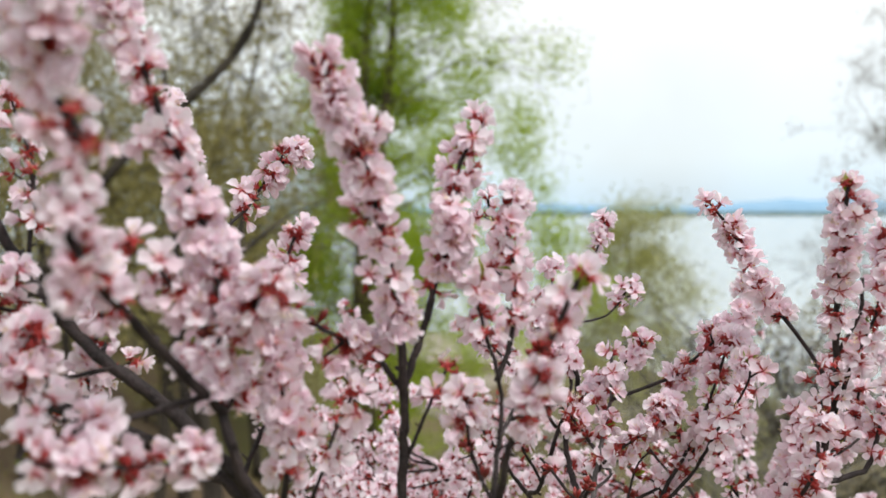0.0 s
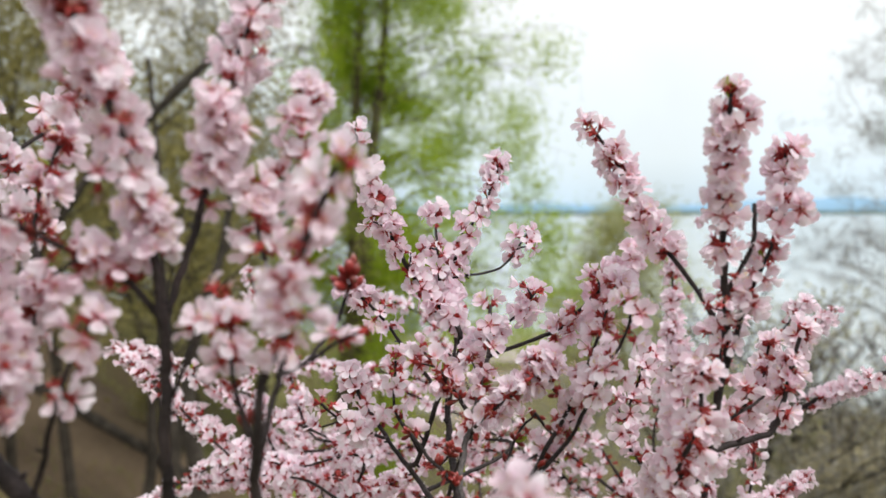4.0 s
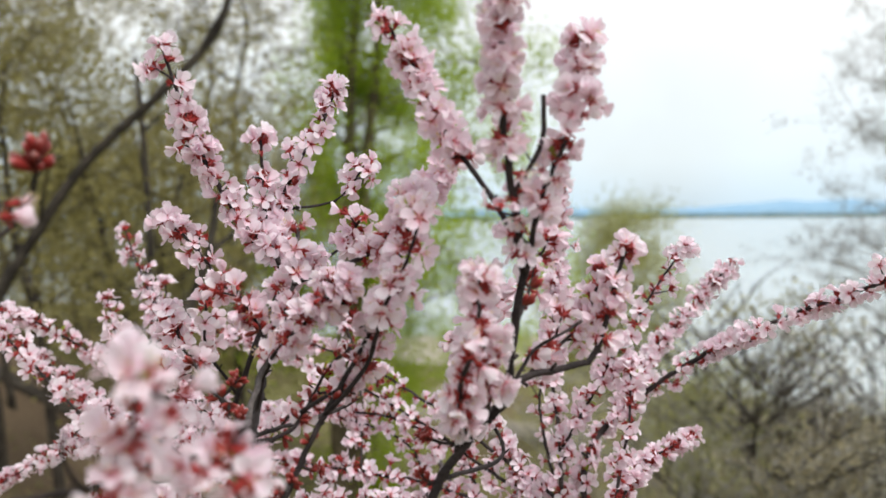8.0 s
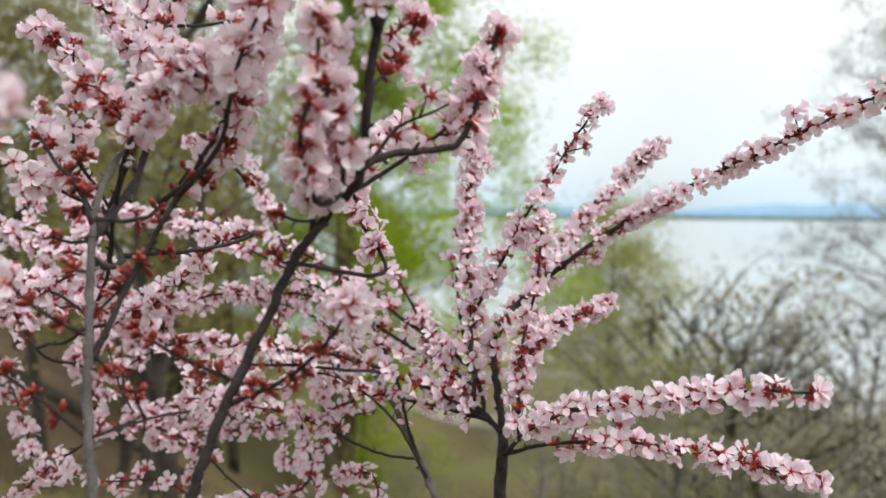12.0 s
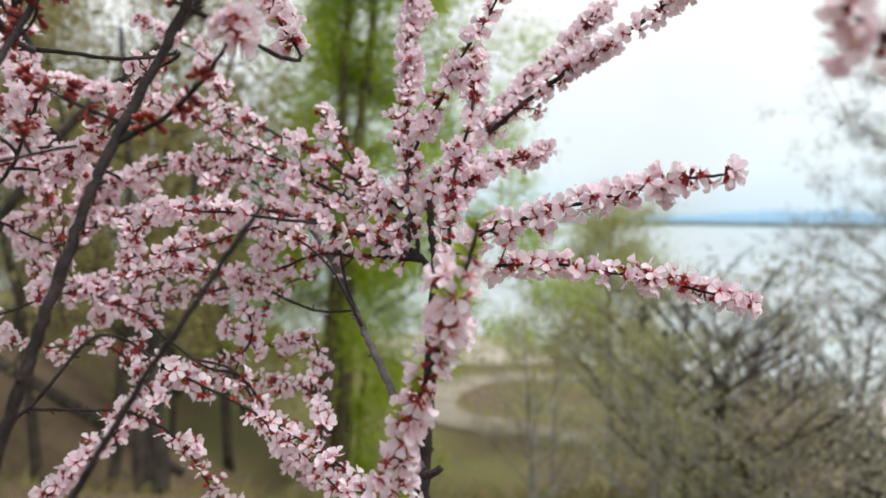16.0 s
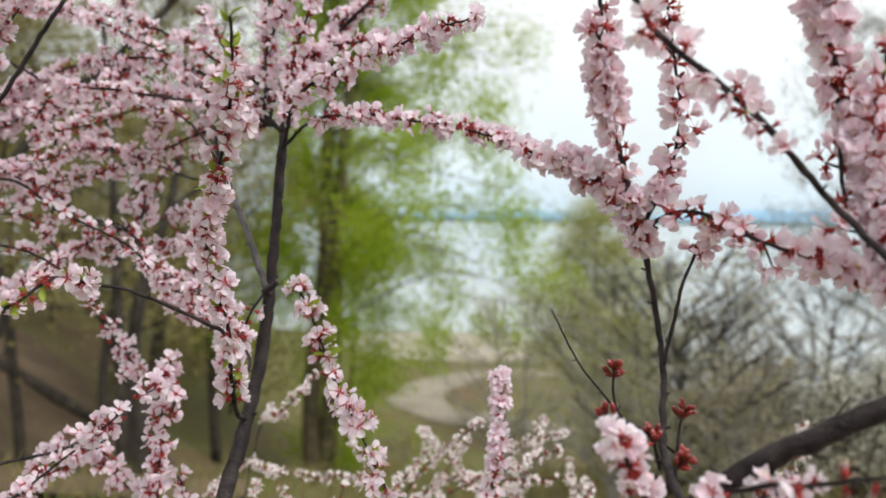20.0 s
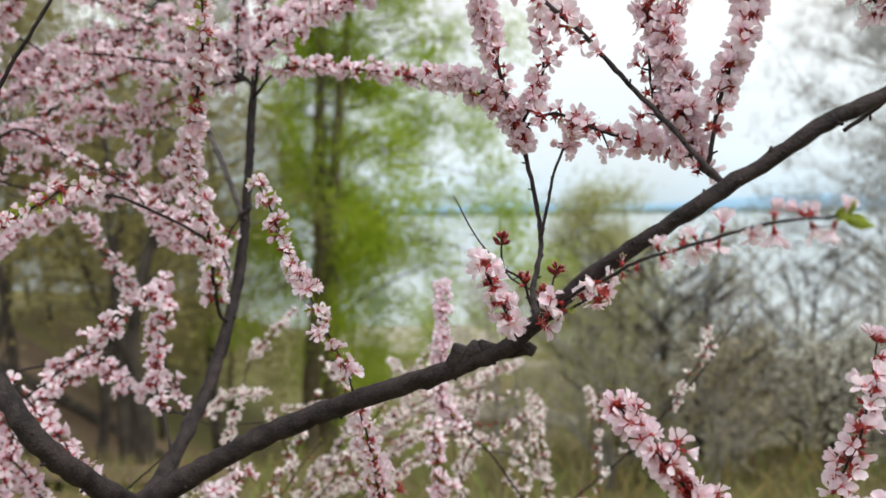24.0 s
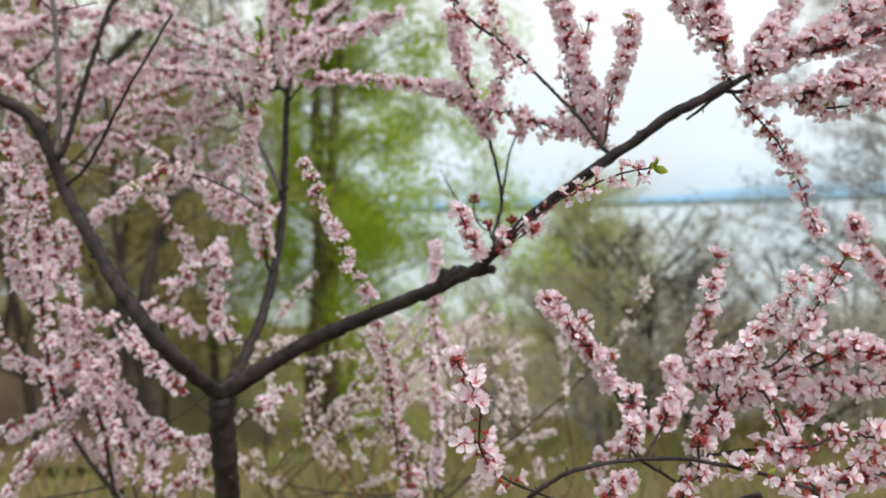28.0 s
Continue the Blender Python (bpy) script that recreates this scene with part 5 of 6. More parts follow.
branch([(0.326, 0.962, 1.217), (0.273, 1.000, 1.212), (0.189, 1.029, 1.242), (0.109, 1.037, 1.254), (0.020, 1.088, 1.234), (-0.065, 1.069, 1.211)], 0.0016, 0.0009, (0.236, 1.000), 140, far=True, shrub=cherry)
branch([(0.147, 0.989, 1.158), (0.202, 0.971, 1.146), (0.241, 0.978, 1.091), (0.306, 0.925, 1.046), (0.357, 0.922, 0.998)], 0.0016, 0.0009, (0.198, 1.000), 128, far=True, shrub=cherry)
branch([(0.103, 1.003, 1.107), (0.038, 1.033, 1.160), (-0.059, 1.051, 1.159), (-0.156, 1.066, 1.185)], 0.0016, 0.0009, (0.073, 1.000), 119, far=True, shrub=cherry)
branch([(-0.065, 1.069, 1.211), (-0.091, 0.983, 1.188), (-0.167, 1.016, 1.116), (-0.192, 0.995, 1.039)], 0.0016, 0.0009, (0.227, 1.000), 140, far=True, shrub=cherry)
branch([(-0.042, 1.085, 1.267), (-0.070, 1.122, 1.351), (-0.108, 1.152, 1.452), (-0.111, 1.132, 1.541)], 0.0016, 0.0009, (0.111, 1.000), 128, far=True, shrub=cherry)
branch([(0.052, 0.758, 0.705), (0.015, 0.719, 0.670), (-0.028, 0.724, 0.610), (-0.042, 0.682, 0.572)], 0.0016, 0.0009, (0.104, 1.000), 224, far=True, shrub=cherry)
branch([(0.044, 0.755, 0.731), (-0.007, 0.767, 0.716), (-0.056, 0.753, 0.704), (-0.109, 0.762, 0.685)], 0.0016, 0.0009, (0.000, 1.000), 204, far=True, shrub=cherry)
branch([(0.269, 0.689, 0.538), (0.253, 0.780, 0.635), (0.218, 0.762, 0.682), (0.143, 0.813, 0.700)], 0.0016, 0.0009, (0.318, 1.000), 224, far=True, shrub=cherry)
branch([(0.170, 0.795, 0.693), (0.118, 0.789, 0.777), (0.058, 0.797, 0.790), (-0.001, 0.815, 0.754)], 0.0016, 0.0009, (0.196, 1.000), 218, far=True, shrub=cherry)
branch([(0.063, 0.779, 0.816), (0.061, 0.783, 0.884), (0.047, 0.812, 0.968), (0.041, 0.802, 1.036)], 0.0016, 0.0009, (0.049, 1.000), 218, far=True, shrub=cherry)
branch([(0.042, 0.747, 0.768), (0.018, 0.760, 0.766), (-0.026, 0.778, 0.811), (-0.045, 0.750, 0.855), (-0.080, 0.766, 0.891)], 0.0016, 0.0009, (0.225, 1.000), 224, far=True, shrub=cherry)
branch([(0.036, 0.733, 0.893), (0.000, 0.743, 0.947), (-0.003, 0.721, 1.003), (0.018, 0.706, 1.074)], 0.0016, 0.0009, (0.086, 1.000), 245, far=True, shrub=cherry)
branch([(0.033, 0.739, 0.930), (0.042, 0.776, 0.999), (0.038, 0.753, 1.056), (0.007, 0.787, 1.132)], 0.0016, 0.0009, (0.103, 1.000), 245, far=True, shrub=cherry)
branch([(0.044, 0.755, 0.731), (0.110, 0.762, 0.763), (0.114, 0.802, 0.802), (0.078, 0.802, 0.842)], 0.0016, 0.0009, (0.128, 1.000), 218, far=True, shrub=cherry)
branch([(0.117, 0.455, 1.515), (0.134, 0.430, 1.535), (0.143, 0.420, 1.551), (0.150, 0.410, 1.569)], 0.0016, 0.0009, (0.311, 1.000), 190, "tip", shrub=cherry)
branch([(0.030, 0.464, 1.612), (0.039, 0.500, 1.612), (0.053, 0.514, 1.633), (0.061, 0.511, 1.659)], 0.0016, 0.0010, (1.000, 1.000), 0, "budtip", size=1.3, shrub=cherry)
branch([(0.041, 0.500, 1.613), (0.056, 0.480, 1.624), (0.070, 0.462, 1.635)], 0.0013, 0.0009, (0.600, 1.000), 130, shrub=cherry)
branch([(0.301, 0.905, 1.082), (0.277, 1.000, 1.119), (0.192, 1.050, 1.121), (0.104, 1.080, 1.117)], 0.0016, 0.0009, (0.130, 1.000), 190, far=True, shrub=cherry)
branch([(0.026, 0.442, 1.577), (0.012, 0.450, 1.611), (0.010, 0.450, 1.641)], 0.0015, 0.0009, (0.747, 1.000), 300, "buds", shrub=cherry)
branch([(0.306, 0.620, 1.556), (0.321, 0.660, 1.584), (0.332, 0.670, 1.608)], 0.0015, 0.0010, (0.424, 1.000), 320, "buds", shrub=cherry)
branch([(0.133, 0.622, 1.405), (0.129, 0.620, 1.404), (0.104, 0.610, 1.425), (0.086, 0.600, 1.449)], 0.0015, 0.0009, (0.718, 1.000), 200, "buds", shrub=cherry)
branch([(0.138, 0.608, 1.342), (0.105, 0.600, 1.373), (0.075, 0.600, 1.395)], 0.0015, 0.0009, (1.000, 1.000), 0, "buds", shrub=cherry)
branch([(0.198, 0.776, 0.687), (0.249, 0.838, 0.722), (0.301, 0.900, 0.776), (0.276, 0.927, 0.846), (0.224, 0.923, 0.827), (0.155, 0.976, 0.865), (0.089, 0.976, 0.856)], 0.0015, 0.0009, (0.446, 1.000), 190, far=True, shrub=cherry)
branch([(0.133, 0.801, 0.551), (0.113, 0.800, 0.586), (0.132, 0.786, 0.649), (0.139, 0.821, 0.678)], 0.0015, 0.0009, (0.407, 1.000), 190, far=True, shrub=cherry)
branch([(0.125, 0.841, 0.547), (0.172, 0.850, 0.545), (0.216, 0.841, 0.577), (0.255, 0.878, 0.552)], 0.0015, 0.0009, (0.365, 1.000), 204, far=True, shrub=cherry)
branch([(0.282, 0.983, 1.112), (0.273, 1.030, 1.174), (0.215, 1.070, 1.160), (0.158, 1.080, 1.180)], 0.0015, 0.0009, (0.104, 1.000), 190, far=True, shrub=cherry)
branch([(-0.026, 0.470, 1.599), (-0.011, 0.470, 1.633), (-0.002, 0.470, 1.654)], 0.0014, 0.0009, (0.600, 1.000), 260, shrub=cherry)
branch([(0.304, 0.640, 1.511), (0.321, 0.650, 1.535), (0.340, 0.655, 1.545), (0.357, 0.660, 1.554)], 0.0014, 0.0010, (0.300, 0.800), 200, shrub=cherry)
branch([(0.117, 0.791, 1.632), (0.163, 0.805, 1.642), (0.191, 0.810, 1.672)], 0.0014, 0.0010, (0.698, 1.000), 420, far=True, shrub=cherry)
branch([(0.136, 0.744, 1.577), (0.175, 0.760, 1.602), (0.191, 0.750, 1.624)], 0.0014, 0.0010, (0.671, 1.000), 420, far=True, shrub=cherry)
branch([(0.747, 0.464, 1.000), (0.762, 0.520, 0.990), (0.770, 0.540, 1.007), (0.779, 0.550, 1.028)], 0.0014, 0.0010, (1.000, 1.000), 0, "budtip", shrub=cherry)
branch([(0.756, 0.500, 0.994), (0.745, 0.500, 1.008), (0.742, 0.500, 1.026)], 0.0014, 0.0010, (1.000, 1.000), 0, "budtip", shrub=cherry)
branch([(0.731, 0.452, 0.978), (0.715, 0.430, 1.009), (0.699, 0.420, 1.040)], 0.0014, 0.0010, (0.164, 1.000), 420, shrub=cherry)
branch([(0.736, 0.450, 0.983), (0.760, 0.430, 1.000), (0.789, 0.400, 1.019)], 0.0014, 0.0010, (0.167, 1.000), 300, shrub=cherry)
branch([(0.122, 0.801, 0.570), (0.089, 0.816, 0.611), (0.060, 0.820, 0.651)], 0.0014, 0.0009, (0.046, 1.000), 190, far=True, shrub=cherry)
branch([(0.208, 0.660, 1.546), (0.193, 0.660, 1.564), (0.182, 0.660, 1.583)], 0.0014, 0.0009, (0.400, 1.000), 420, "buds", shrub=cherry)
branch([(0.159, 0.646, 1.454), (0.147, 0.660, 1.438), (0.126, 0.650, 1.414)], 0.0012, 0.0009, (1.000, 1.000), 0, "buds", shrub=cherry)
branch([(0.138, 0.608, 1.342), (0.168, 0.620, 1.351), (0.197, 0.620, 1.355)], 0.0012, 0.0010, (1.000, 1.000), 0, shrub=cherry)
branch([(0.767, 0.533, 1.001), (0.732, 0.550, 1.023), (0.728, 0.550, 1.059)], 0.0012, 0.0010, (1.000, 1.000), 0, "budtip", shrub=cherry)
branch([(0.751, 0.480, 0.997), (0.751, 0.480, 1.006), (0.757, 0.480, 1.014)], 0.0012, 0.0010, (1.000, 1.000), 0, "budtip", shrub=cherry)
branch([(0.747, 0.500, 0.999), (0.738, 0.500, 1.024), (0.709, 0.500, 1.036)], 0.0012, 0.0010, (1.000, 1.000), 0, "budtip", shrub=cherry)
branch([(0.176, 1.055, 1.120), (0.177, 1.050, 1.140), (0.228, 1.046, 1.229), (0.275, 1.040, 1.249)], 0.0012, 0.0008, (0.296, 1.000), 102, far=True, shrub=cherry)
branch([(0.253, 0.780, 0.635), (0.342, 0.800, 0.696), (0.368, 0.815, 0.711), (0.400, 0.856, 0.730)], 0.0012, 0.0008, (0.640, 1.000), 177, far=True, shrub=cherry)
branch([(0.104, 0.459, 1.509), (0.101, 0.450, 1.524), (0.102, 0.450, 1.537)], 0.0012, 0.0007, (1.000, 1.000), 0, shrub=cherry)
branch([(0.162, 0.450, 1.525), (0.173, 0.445, 1.523), (0.179, 0.440, 1.520)], 0.0010, 0.0008, (0.300, 1.000), 220, shrub=cherry)
branch([(0.732, 0.550, 1.023), (0.697, 0.560, 1.066), (0.679, 0.560, 1.098)], 0.0009, 0.0006, (1.000, 1.000), 0, shrub=cherry)

# side twigs that fill the middle of the bush
branch([(-0.137, 1.030, 1.356), (-0.161, 1.088, 1.363), (-0.189, 1.122, 1.346)], 0.0016, 0.0009, (0.060, 1.000), 240, far=True, shrub=cherry)
branch([(-0.087, 1.052, 1.297), (-0.098, 1.122, 1.314), (-0.121, 1.156, 1.306)], 0.0016, 0.0009, (0.060, 1.000), 240, far=True, shrub=cherry)
branch([(-0.005, 1.114, 1.304), (-0.025, 1.176, 1.346), (-0.055, 1.203, 1.364)], 0.0016, 0.0009, (0.060, 1.000), 240, far=True, shrub=cherry)
branch([(-0.144, 1.064, 1.182), (-0.181, 1.096, 1.242), (-0.200, 1.120, 1.278)], 0.0016, 0.0009, (0.060, 1.000), 240, far=True, shrub=cherry)
branch([(-0.033, 1.076, 1.220), (-0.043, 1.134, 1.225), (-0.071, 1.174, 1.206)], 0.0016, 0.0009, (0.060, 1.000), 240, far=True, shrub=cherry)
branch([(-0.081, 1.116, 1.355), (-0.112, 1.147, 1.370), (-0.160, 1.191, 1.361)], 0.0016, 0.0009, (0.060, 1.000), 240, far=True, shrub=cherry)
branch([(-0.030, 1.116, 1.291), (-0.056, 1.161, 1.303), (-0.081, 1.211, 1.291)], 0.0016, 0.0009, (0.060, 1.000), 240, far=True, shrub=cherry)
branch([(-0.065, 1.069, 1.211), (-0.094, 1.116, 1.257), (-0.125, 1.148, 1.278)], 0.0016, 0.0009, (0.060, 1.000), 240, far=True, shrub=cherry)
branch([(0.035, 1.116, 1.363), (0.012, 1.163, 1.366), (0.009, 1.216, 1.345)], 0.0016, 0.0009, (0.060, 1.000), 240, far=True, shrub=cherry)
branch([(0.119, 1.036, 1.252), (0.103, 1.107, 1.280), (0.096, 1.143, 1.283)], 0.0016, 0.0009, (0.060, 1.000), 240, far=True, shrub=cherry)
branch([(-0.018, 1.115, 1.298), (-0.040, 1.153, 1.340), (-0.073, 1.201, 1.358)], 0.0016, 0.0009, (0.060, 1.000), 240, far=True, shrub=cherry)
branch([(0.157, 1.032, 1.323), (0.150, 1.077, 1.360), (0.131, 1.134, 1.374)], 0.0016, 0.0009, (0.060, 1.000), 240, far=True, shrub=cherry)
branch([(0.240, 0.974, 1.295), (0.224, 1.012, 1.291), (0.203, 1.063, 1.262)], 0.0016, 0.0009, (0.060, 1.000), 240, far=True, shrub=cherry)
branch([(0.033, 1.065, 1.207), (-0.006, 1.122, 1.205), (-0.024, 1.146, 1.179)], 0.0016, 0.0009, (0.060, 1.000), 240, far=True, shrub=cherry)
# short spurs that end in stars of red buds
for spur in (
    ((0.108, 0.648, 1.504), (0.114, 0.648, 1.509), (0.121, 0.649, 1.518)),
    ((0.114, 0.646, 1.498), (0.114, 0.646, 1.495), (0.114, 0.645, 1.495)),
    ((0.121, 0.643, 1.484), (0.117, 0.642, 1.480), (0.113, 0.642, 1.479)),
    ((0.127, 0.638, 1.461), (0.114, 0.638, 1.460), (0.102, 0.638, 1.464)),
    ((0.129, 0.633, 1.442), (0.122, 0.633, 1.442), (0.115, 0.633, 1.447)),
    ((0.152, 0.643, 1.436), (0.149, 0.643, 1.437), (0.147, 0.643, 1.443)),
    ((0.161, 0.647, 1.459), (0.168, 0.647, 1.454), (0.175, 0.647, 1.454)),
    ((0.184, 0.673, 1.507), (0.189, 0.673, 1.502), (0.193, 0.673, 1.500)),
    ((0.187, 0.710, 1.528), (0.199, 0.709, 1.513), (0.211, 0.709, 1.503)),
    ((0.269, 0.639, 1.475), (0.257, 0.639, 1.475), (0.245, 0.639, 1.480)),
    ((0.253, 0.639, 1.448), (0.248, 0.639, 1.449), (0.243, 0.639, 1.454)),
    ((0.126, 0.650, 1.414), (0.123, 0.650, 1.413), (0.121, 0.650, 1.417)),
    ((0.160, 0.645, 1.397), (0.155, 0.645, 1.400), (0.151, 0.645, 1.406)),
    ((0.175, 0.643, 1.389), (0.179, 0.643, 1.392), (0.182, 0.643, 1.398)),
    ((0.194, 0.639, 1.381), (0.194, 0.639, 1.377), (0.193, 0.639, 1.376)),
    ((0.137, 0.620, 1.391), (0.142, 0.620, 1.385), (0.148, 0.620, 1.383)),
    ((0.168, 0.620, 1.351), (0.164, 0.620, 1.359), (0.160, 0.621, 1.371)),
    ((0.279, 0.604, 1.401), (0.276, 0.604, 1.398), (0.273, 0.604, 1.400)),
    ((0.235, 0.622, 1.368), (0.234, 0.622, 1.368), (0.233, 0.622, 1.373)),
    ((0.257, 0.614, 1.382), (0.260, 0.614, 1.379), (0.263, 0.614, 1.379)),
):
    branch(spur, 0.0013, 0.0010, (1.000, 1.000), 0, "budtip", size=0.8, shrub=cherry)

low_cherry = thing("cherry_shrub", "low spray of pale pink cherry blossom close by", "flowering shrub")
branch([(1.160, 0.620, -0.030), (1.130, 0.560, 0.250), (1.090, 0.480, 0.500), (1.060, 0.420, 0.680)], 0.0120, 0.0050, (1, 1), 0, shrub=low_cherry, name="trunk")
branch([(1.060, 0.420, 0.680), (0.905, 0.330, 0.691), (0.750, 0.240, 0.739), (0.789, 0.226, 0.783), (0.865, 0.241, 0.791), (0.948, 0.253, 0.779), (1.014, 0.232, 0.767), (1.079, 0.271, 0.720)], 0.0026, 0.0020, (0.795, 1.000), 160, shrub=low_cherry)
branch([(0.919, 0.338, 0.690), (0.997, 0.363, 0.807), (1.080, 0.345, 0.828), (1.217, 0.377, 0.823)], 0.0024, 0.0014, (0.217, 1.000), 299, shrub=low_cherry)
branch([(0.962, 0.352, 0.754), (1.050, 0.284, 0.783), (1.110, 0.305, 0.787), (1.187, 0.310, 0.777)], 0.0022, 0.0012, (0.248, 1.000), 299, shrub=low_cherry)
branch([(1.073, 0.268, 0.725), (1.078, 0.268, 0.746), (1.168, 0.298, 0.750)], 0.0022, 0.0012, (0.000, 1.000), 273, shrub=low_cherry)
branch([(1.042, 0.353, 0.819), (1.115, 0.313, 0.878), (1.182, 0.301, 0.854)], 0.0020, 0.0012, (0.140, 1.000), 380, shrub=low_cherry)
branch([(1.061, 0.261, 0.733), (1.048, 0.319, 0.779), (1.111, 0.354, 0.818)], 0.0020, 0.0010, (0.128, 1.000), 286, shrub=low_cherry)
branch([(1.004, 0.362, 0.809), (1.064, 0.337, 0.856), (1.119, 0.333, 0.881), (1.201, 0.352, 0.855)], 0.0020, 0.0010, (0.051, 1.000), 286, shrub=low_cherry)
branch([(1.073, 0.268, 0.725), (1.102, 0.290, 0.755), (1.145, 0.262, 0.787)], 0.0020, 0.0010, (0.000, 1.000), 273, shrub=low_cherry)
branch([(0.997, 0.363, 0.807), (0.967, 0.300, 0.843), (0.982, 0.275, 0.890), (1.027, 0.298, 0.926), (1.043, 0.261, 0.963)], 0.0018, 0.0010, (0.384, 1.000), 480, "tip", shrub=low_cherry)
branch([(0.940, 0.345, 0.722), (0.890, 0.360, 0.759), (0.882, 0.376, 0.808), (0.858, 0.383, 0.860), (0.822, 0.363, 0.905), (0.801, 0.395, 0.934)], 0.0018, 0.0010, (0.496, 1.000), 475, shrub=low_cherry)
branch([(1.042, 0.290, 0.781), (1.029, 0.302, 0.815), (1.015, 0.312, 0.845), (0.993, 0.282, 0.894)], 0.0018, 0.0010, (0.162, 1.000), 300, "tip", shrub=low_cherry)
branch([(1.007, 0.301, 0.863), (1.034, 0.300, 0.871), (1.079, 0.316, 0.922), (1.098, 0.283, 0.982)], 0.0016, 0.0009, (0.252, 1.000), 300, "tip", shrub=low_cherry)
branch([(0.991, 0.352, 0.813), (0.976, 0.397, 0.840), (1.005, 0.365, 0.859)], 0.0016, 0.0010, (0.296, 1.000), 420, shrub=low_cherry)
branch([(1.071, 0.442, 0.615), (0.986, 0.521, 0.611), (0.901, 0.600, 0.630), (0.917, 0.592, 0.683), (0.976, 0.593, 0.714)], 0.0016, 0.0010, (0.691, 1.000), 380, shrub=low_cherry)
branch([(0.872, 0.242, 0.790), (0.915, 0.312, 0.811), (0.948, 0.374, 0.826), (0.937, 0.369, 0.854)], 0.0016, 0.0010, (0.408, 1.000), 420, shrub=low_cherry)
branch([(0.905, 0.330, 0.691), (0.922, 0.300, 0.715), (0.931, 0.289, 0.743), (0.953, 0.297, 0.758)], 0.0016, 0.0010, (0.471, 1.000), 360, shrub=low_cherry)
branch([(0.835, 0.289, 0.713), (0.846, 0.283, 0.742), (0.872, 0.316, 0.742)], 0.0016, 0.0010, (0.025, 1.000), 360, shrub=low_cherry)
branch([(0.821, 0.281, 0.717), (0.718, 0.237, 0.787), (0.704, 0.203, 0.859), (0.687, 0.226, 0.898)], 0.0016, 0.0009, (0.372, 1.000), 300, shrub=low_cherry)
branch([(0.945, 0.294, 0.753), (0.949, 0.302, 0.800), (0.996, 0.344, 0.825)], 0.0016, 0.0010, (0.286, 1.000), 380, "buds", shrub=low_cherry)
branch([(0.997, 0.363, 0.807), (0.997, 0.438, 0.845), (0.994, 0.407, 0.906), (1.012, 0.419, 0.977)], 0.0014, 0.0008, (0.215, 1.000), 190, "buds", shrub=low_cherry)
branch([(1.217, 0.377, 0.823), (1.255, 0.450, 0.906), (1.232, 0.460, 0.956), (1.201, 0.455, 1.015)], 0.0014, 0.0009, (0.540, 1.000), 420, shrub=low_cherry)
branch([(0.858, 0.240, 0.790), (0.859, 0.250, 0.789), (0.878, 0.318, 0.798), (0.883, 0.330, 0.832)], 0.0014, 0.0010, (0.362, 1.000), 420, shrub=low_cherry)

rear_cherry = thing("cherry_shrub", "slender young cherry with small whitish blossom", "flowering shrub")
branch([(0.620, 1.500, -0.200), (0.600, 1.450, 0.150), (0.580, 1.400, 0.350)], 0.0090, 0.0040, (1, 1), 0, shrub=rear_cherry, name="trunk")
branch([(0.580, 1.400, 0.350), (0.630, 1.200, 0.388), (0.679, 1.000, 0.469), (0.807, 1.000, 0.579), (0.934, 1.000, 0.678), (1.060, 1.000, 0.810), (1.147, 1.000, 0.936)], 0.0028, 0.0010, (0.636, 0.939), 60, far=True, petals=white_petal_mat, size=0.8, shrub=rear_cherry)
branch([(0.616, 1.255, 0.378), (0.465, 1.226, 0.396), (0.313, 1.198, 0.446), (0.421, 1.367, 0.474), (0.527, 1.485, 0.501)], 0.0022, 0.0012, (0.973, 1.000), 60, far=True, petals=white_petal_mat, size=0.65, shrub=rear_cherry)
branch([(0.679, 1.000, 0.469), (0.650, 0.860, 0.475), (0.620, 0.720, 0.510), (0.603, 0.680, 0.670), (0.597, 0.640, 0.776), (0.593, 0.620, 0.829), (0.573, 0.580, 0.916), (0.558, 0.560, 0.968), (0.524, 0.560, 1.035), (0.491, 0.560, 1.113)], 0.0020, 0.0010, (0.378, 1.000), 260, "leafy", size=0.8, shrub=rear_cherry)
branch([(0.830, 1.000, 0.597), (0.785, 0.975, 0.651), (0.740, 0.950, 0.722), (0.669, 0.900, 0.808), (0.669, 0.880, 0.889), (0.673, 0.900, 0.979)], 0.0020, 0.0010, (0.481, 1.000), 380, far=True, shrub=rear_cherry)
branch([(0.631, 0.771, 0.497), (0.637, 0.715, 0.452), (0.644, 0.660, 0.420), (0.627, 0.680, 0.593), (0.608, 0.690, 0.699), (0.593, 0.700, 0.797), (0.567, 0.710, 0.850)], 0.0020, 0.0010, (0.312, 1.000), 300, shrub=rear_cherry)
branch([(0.644, 0.835, 0.481), (0.658, 0.850, 0.527), (0.667, 0.850, 0.671), (0.656, 0.860, 0.792)], 0.0020, 0.0010, (0.242, 1.000), 320, far=True, shrub=rear_cherry)
branch([(0.437, 1.221, 0.405), (0.358, 1.226, 0.392), (0.279, 1.231, 0.396), (0.269, 1.261, 0.625), (0.272, 1.408, 0.775), (0.349, 1.229, 0.851), (0.398, 1.263, 0.904)], 0.0020, 0.0009, (0.688, 1.000), 479, far=True, petals=white_petal_mat, size=0.65, shrub=rear_cherry)
branch([(0.582, 1.405, 0.332), (0.427, 1.397, 0.318), (0.272, 1.389, 0.336), (0.366, 1.361, 0.456), (0.491, 1.300, 0.690), (0.325, 1.490, 0.657)], 0.0016, 0.0008, (0.657, 1.000), 296, far=True, petals=white_petal_mat, size=0.65, shrub=rear_cherry)
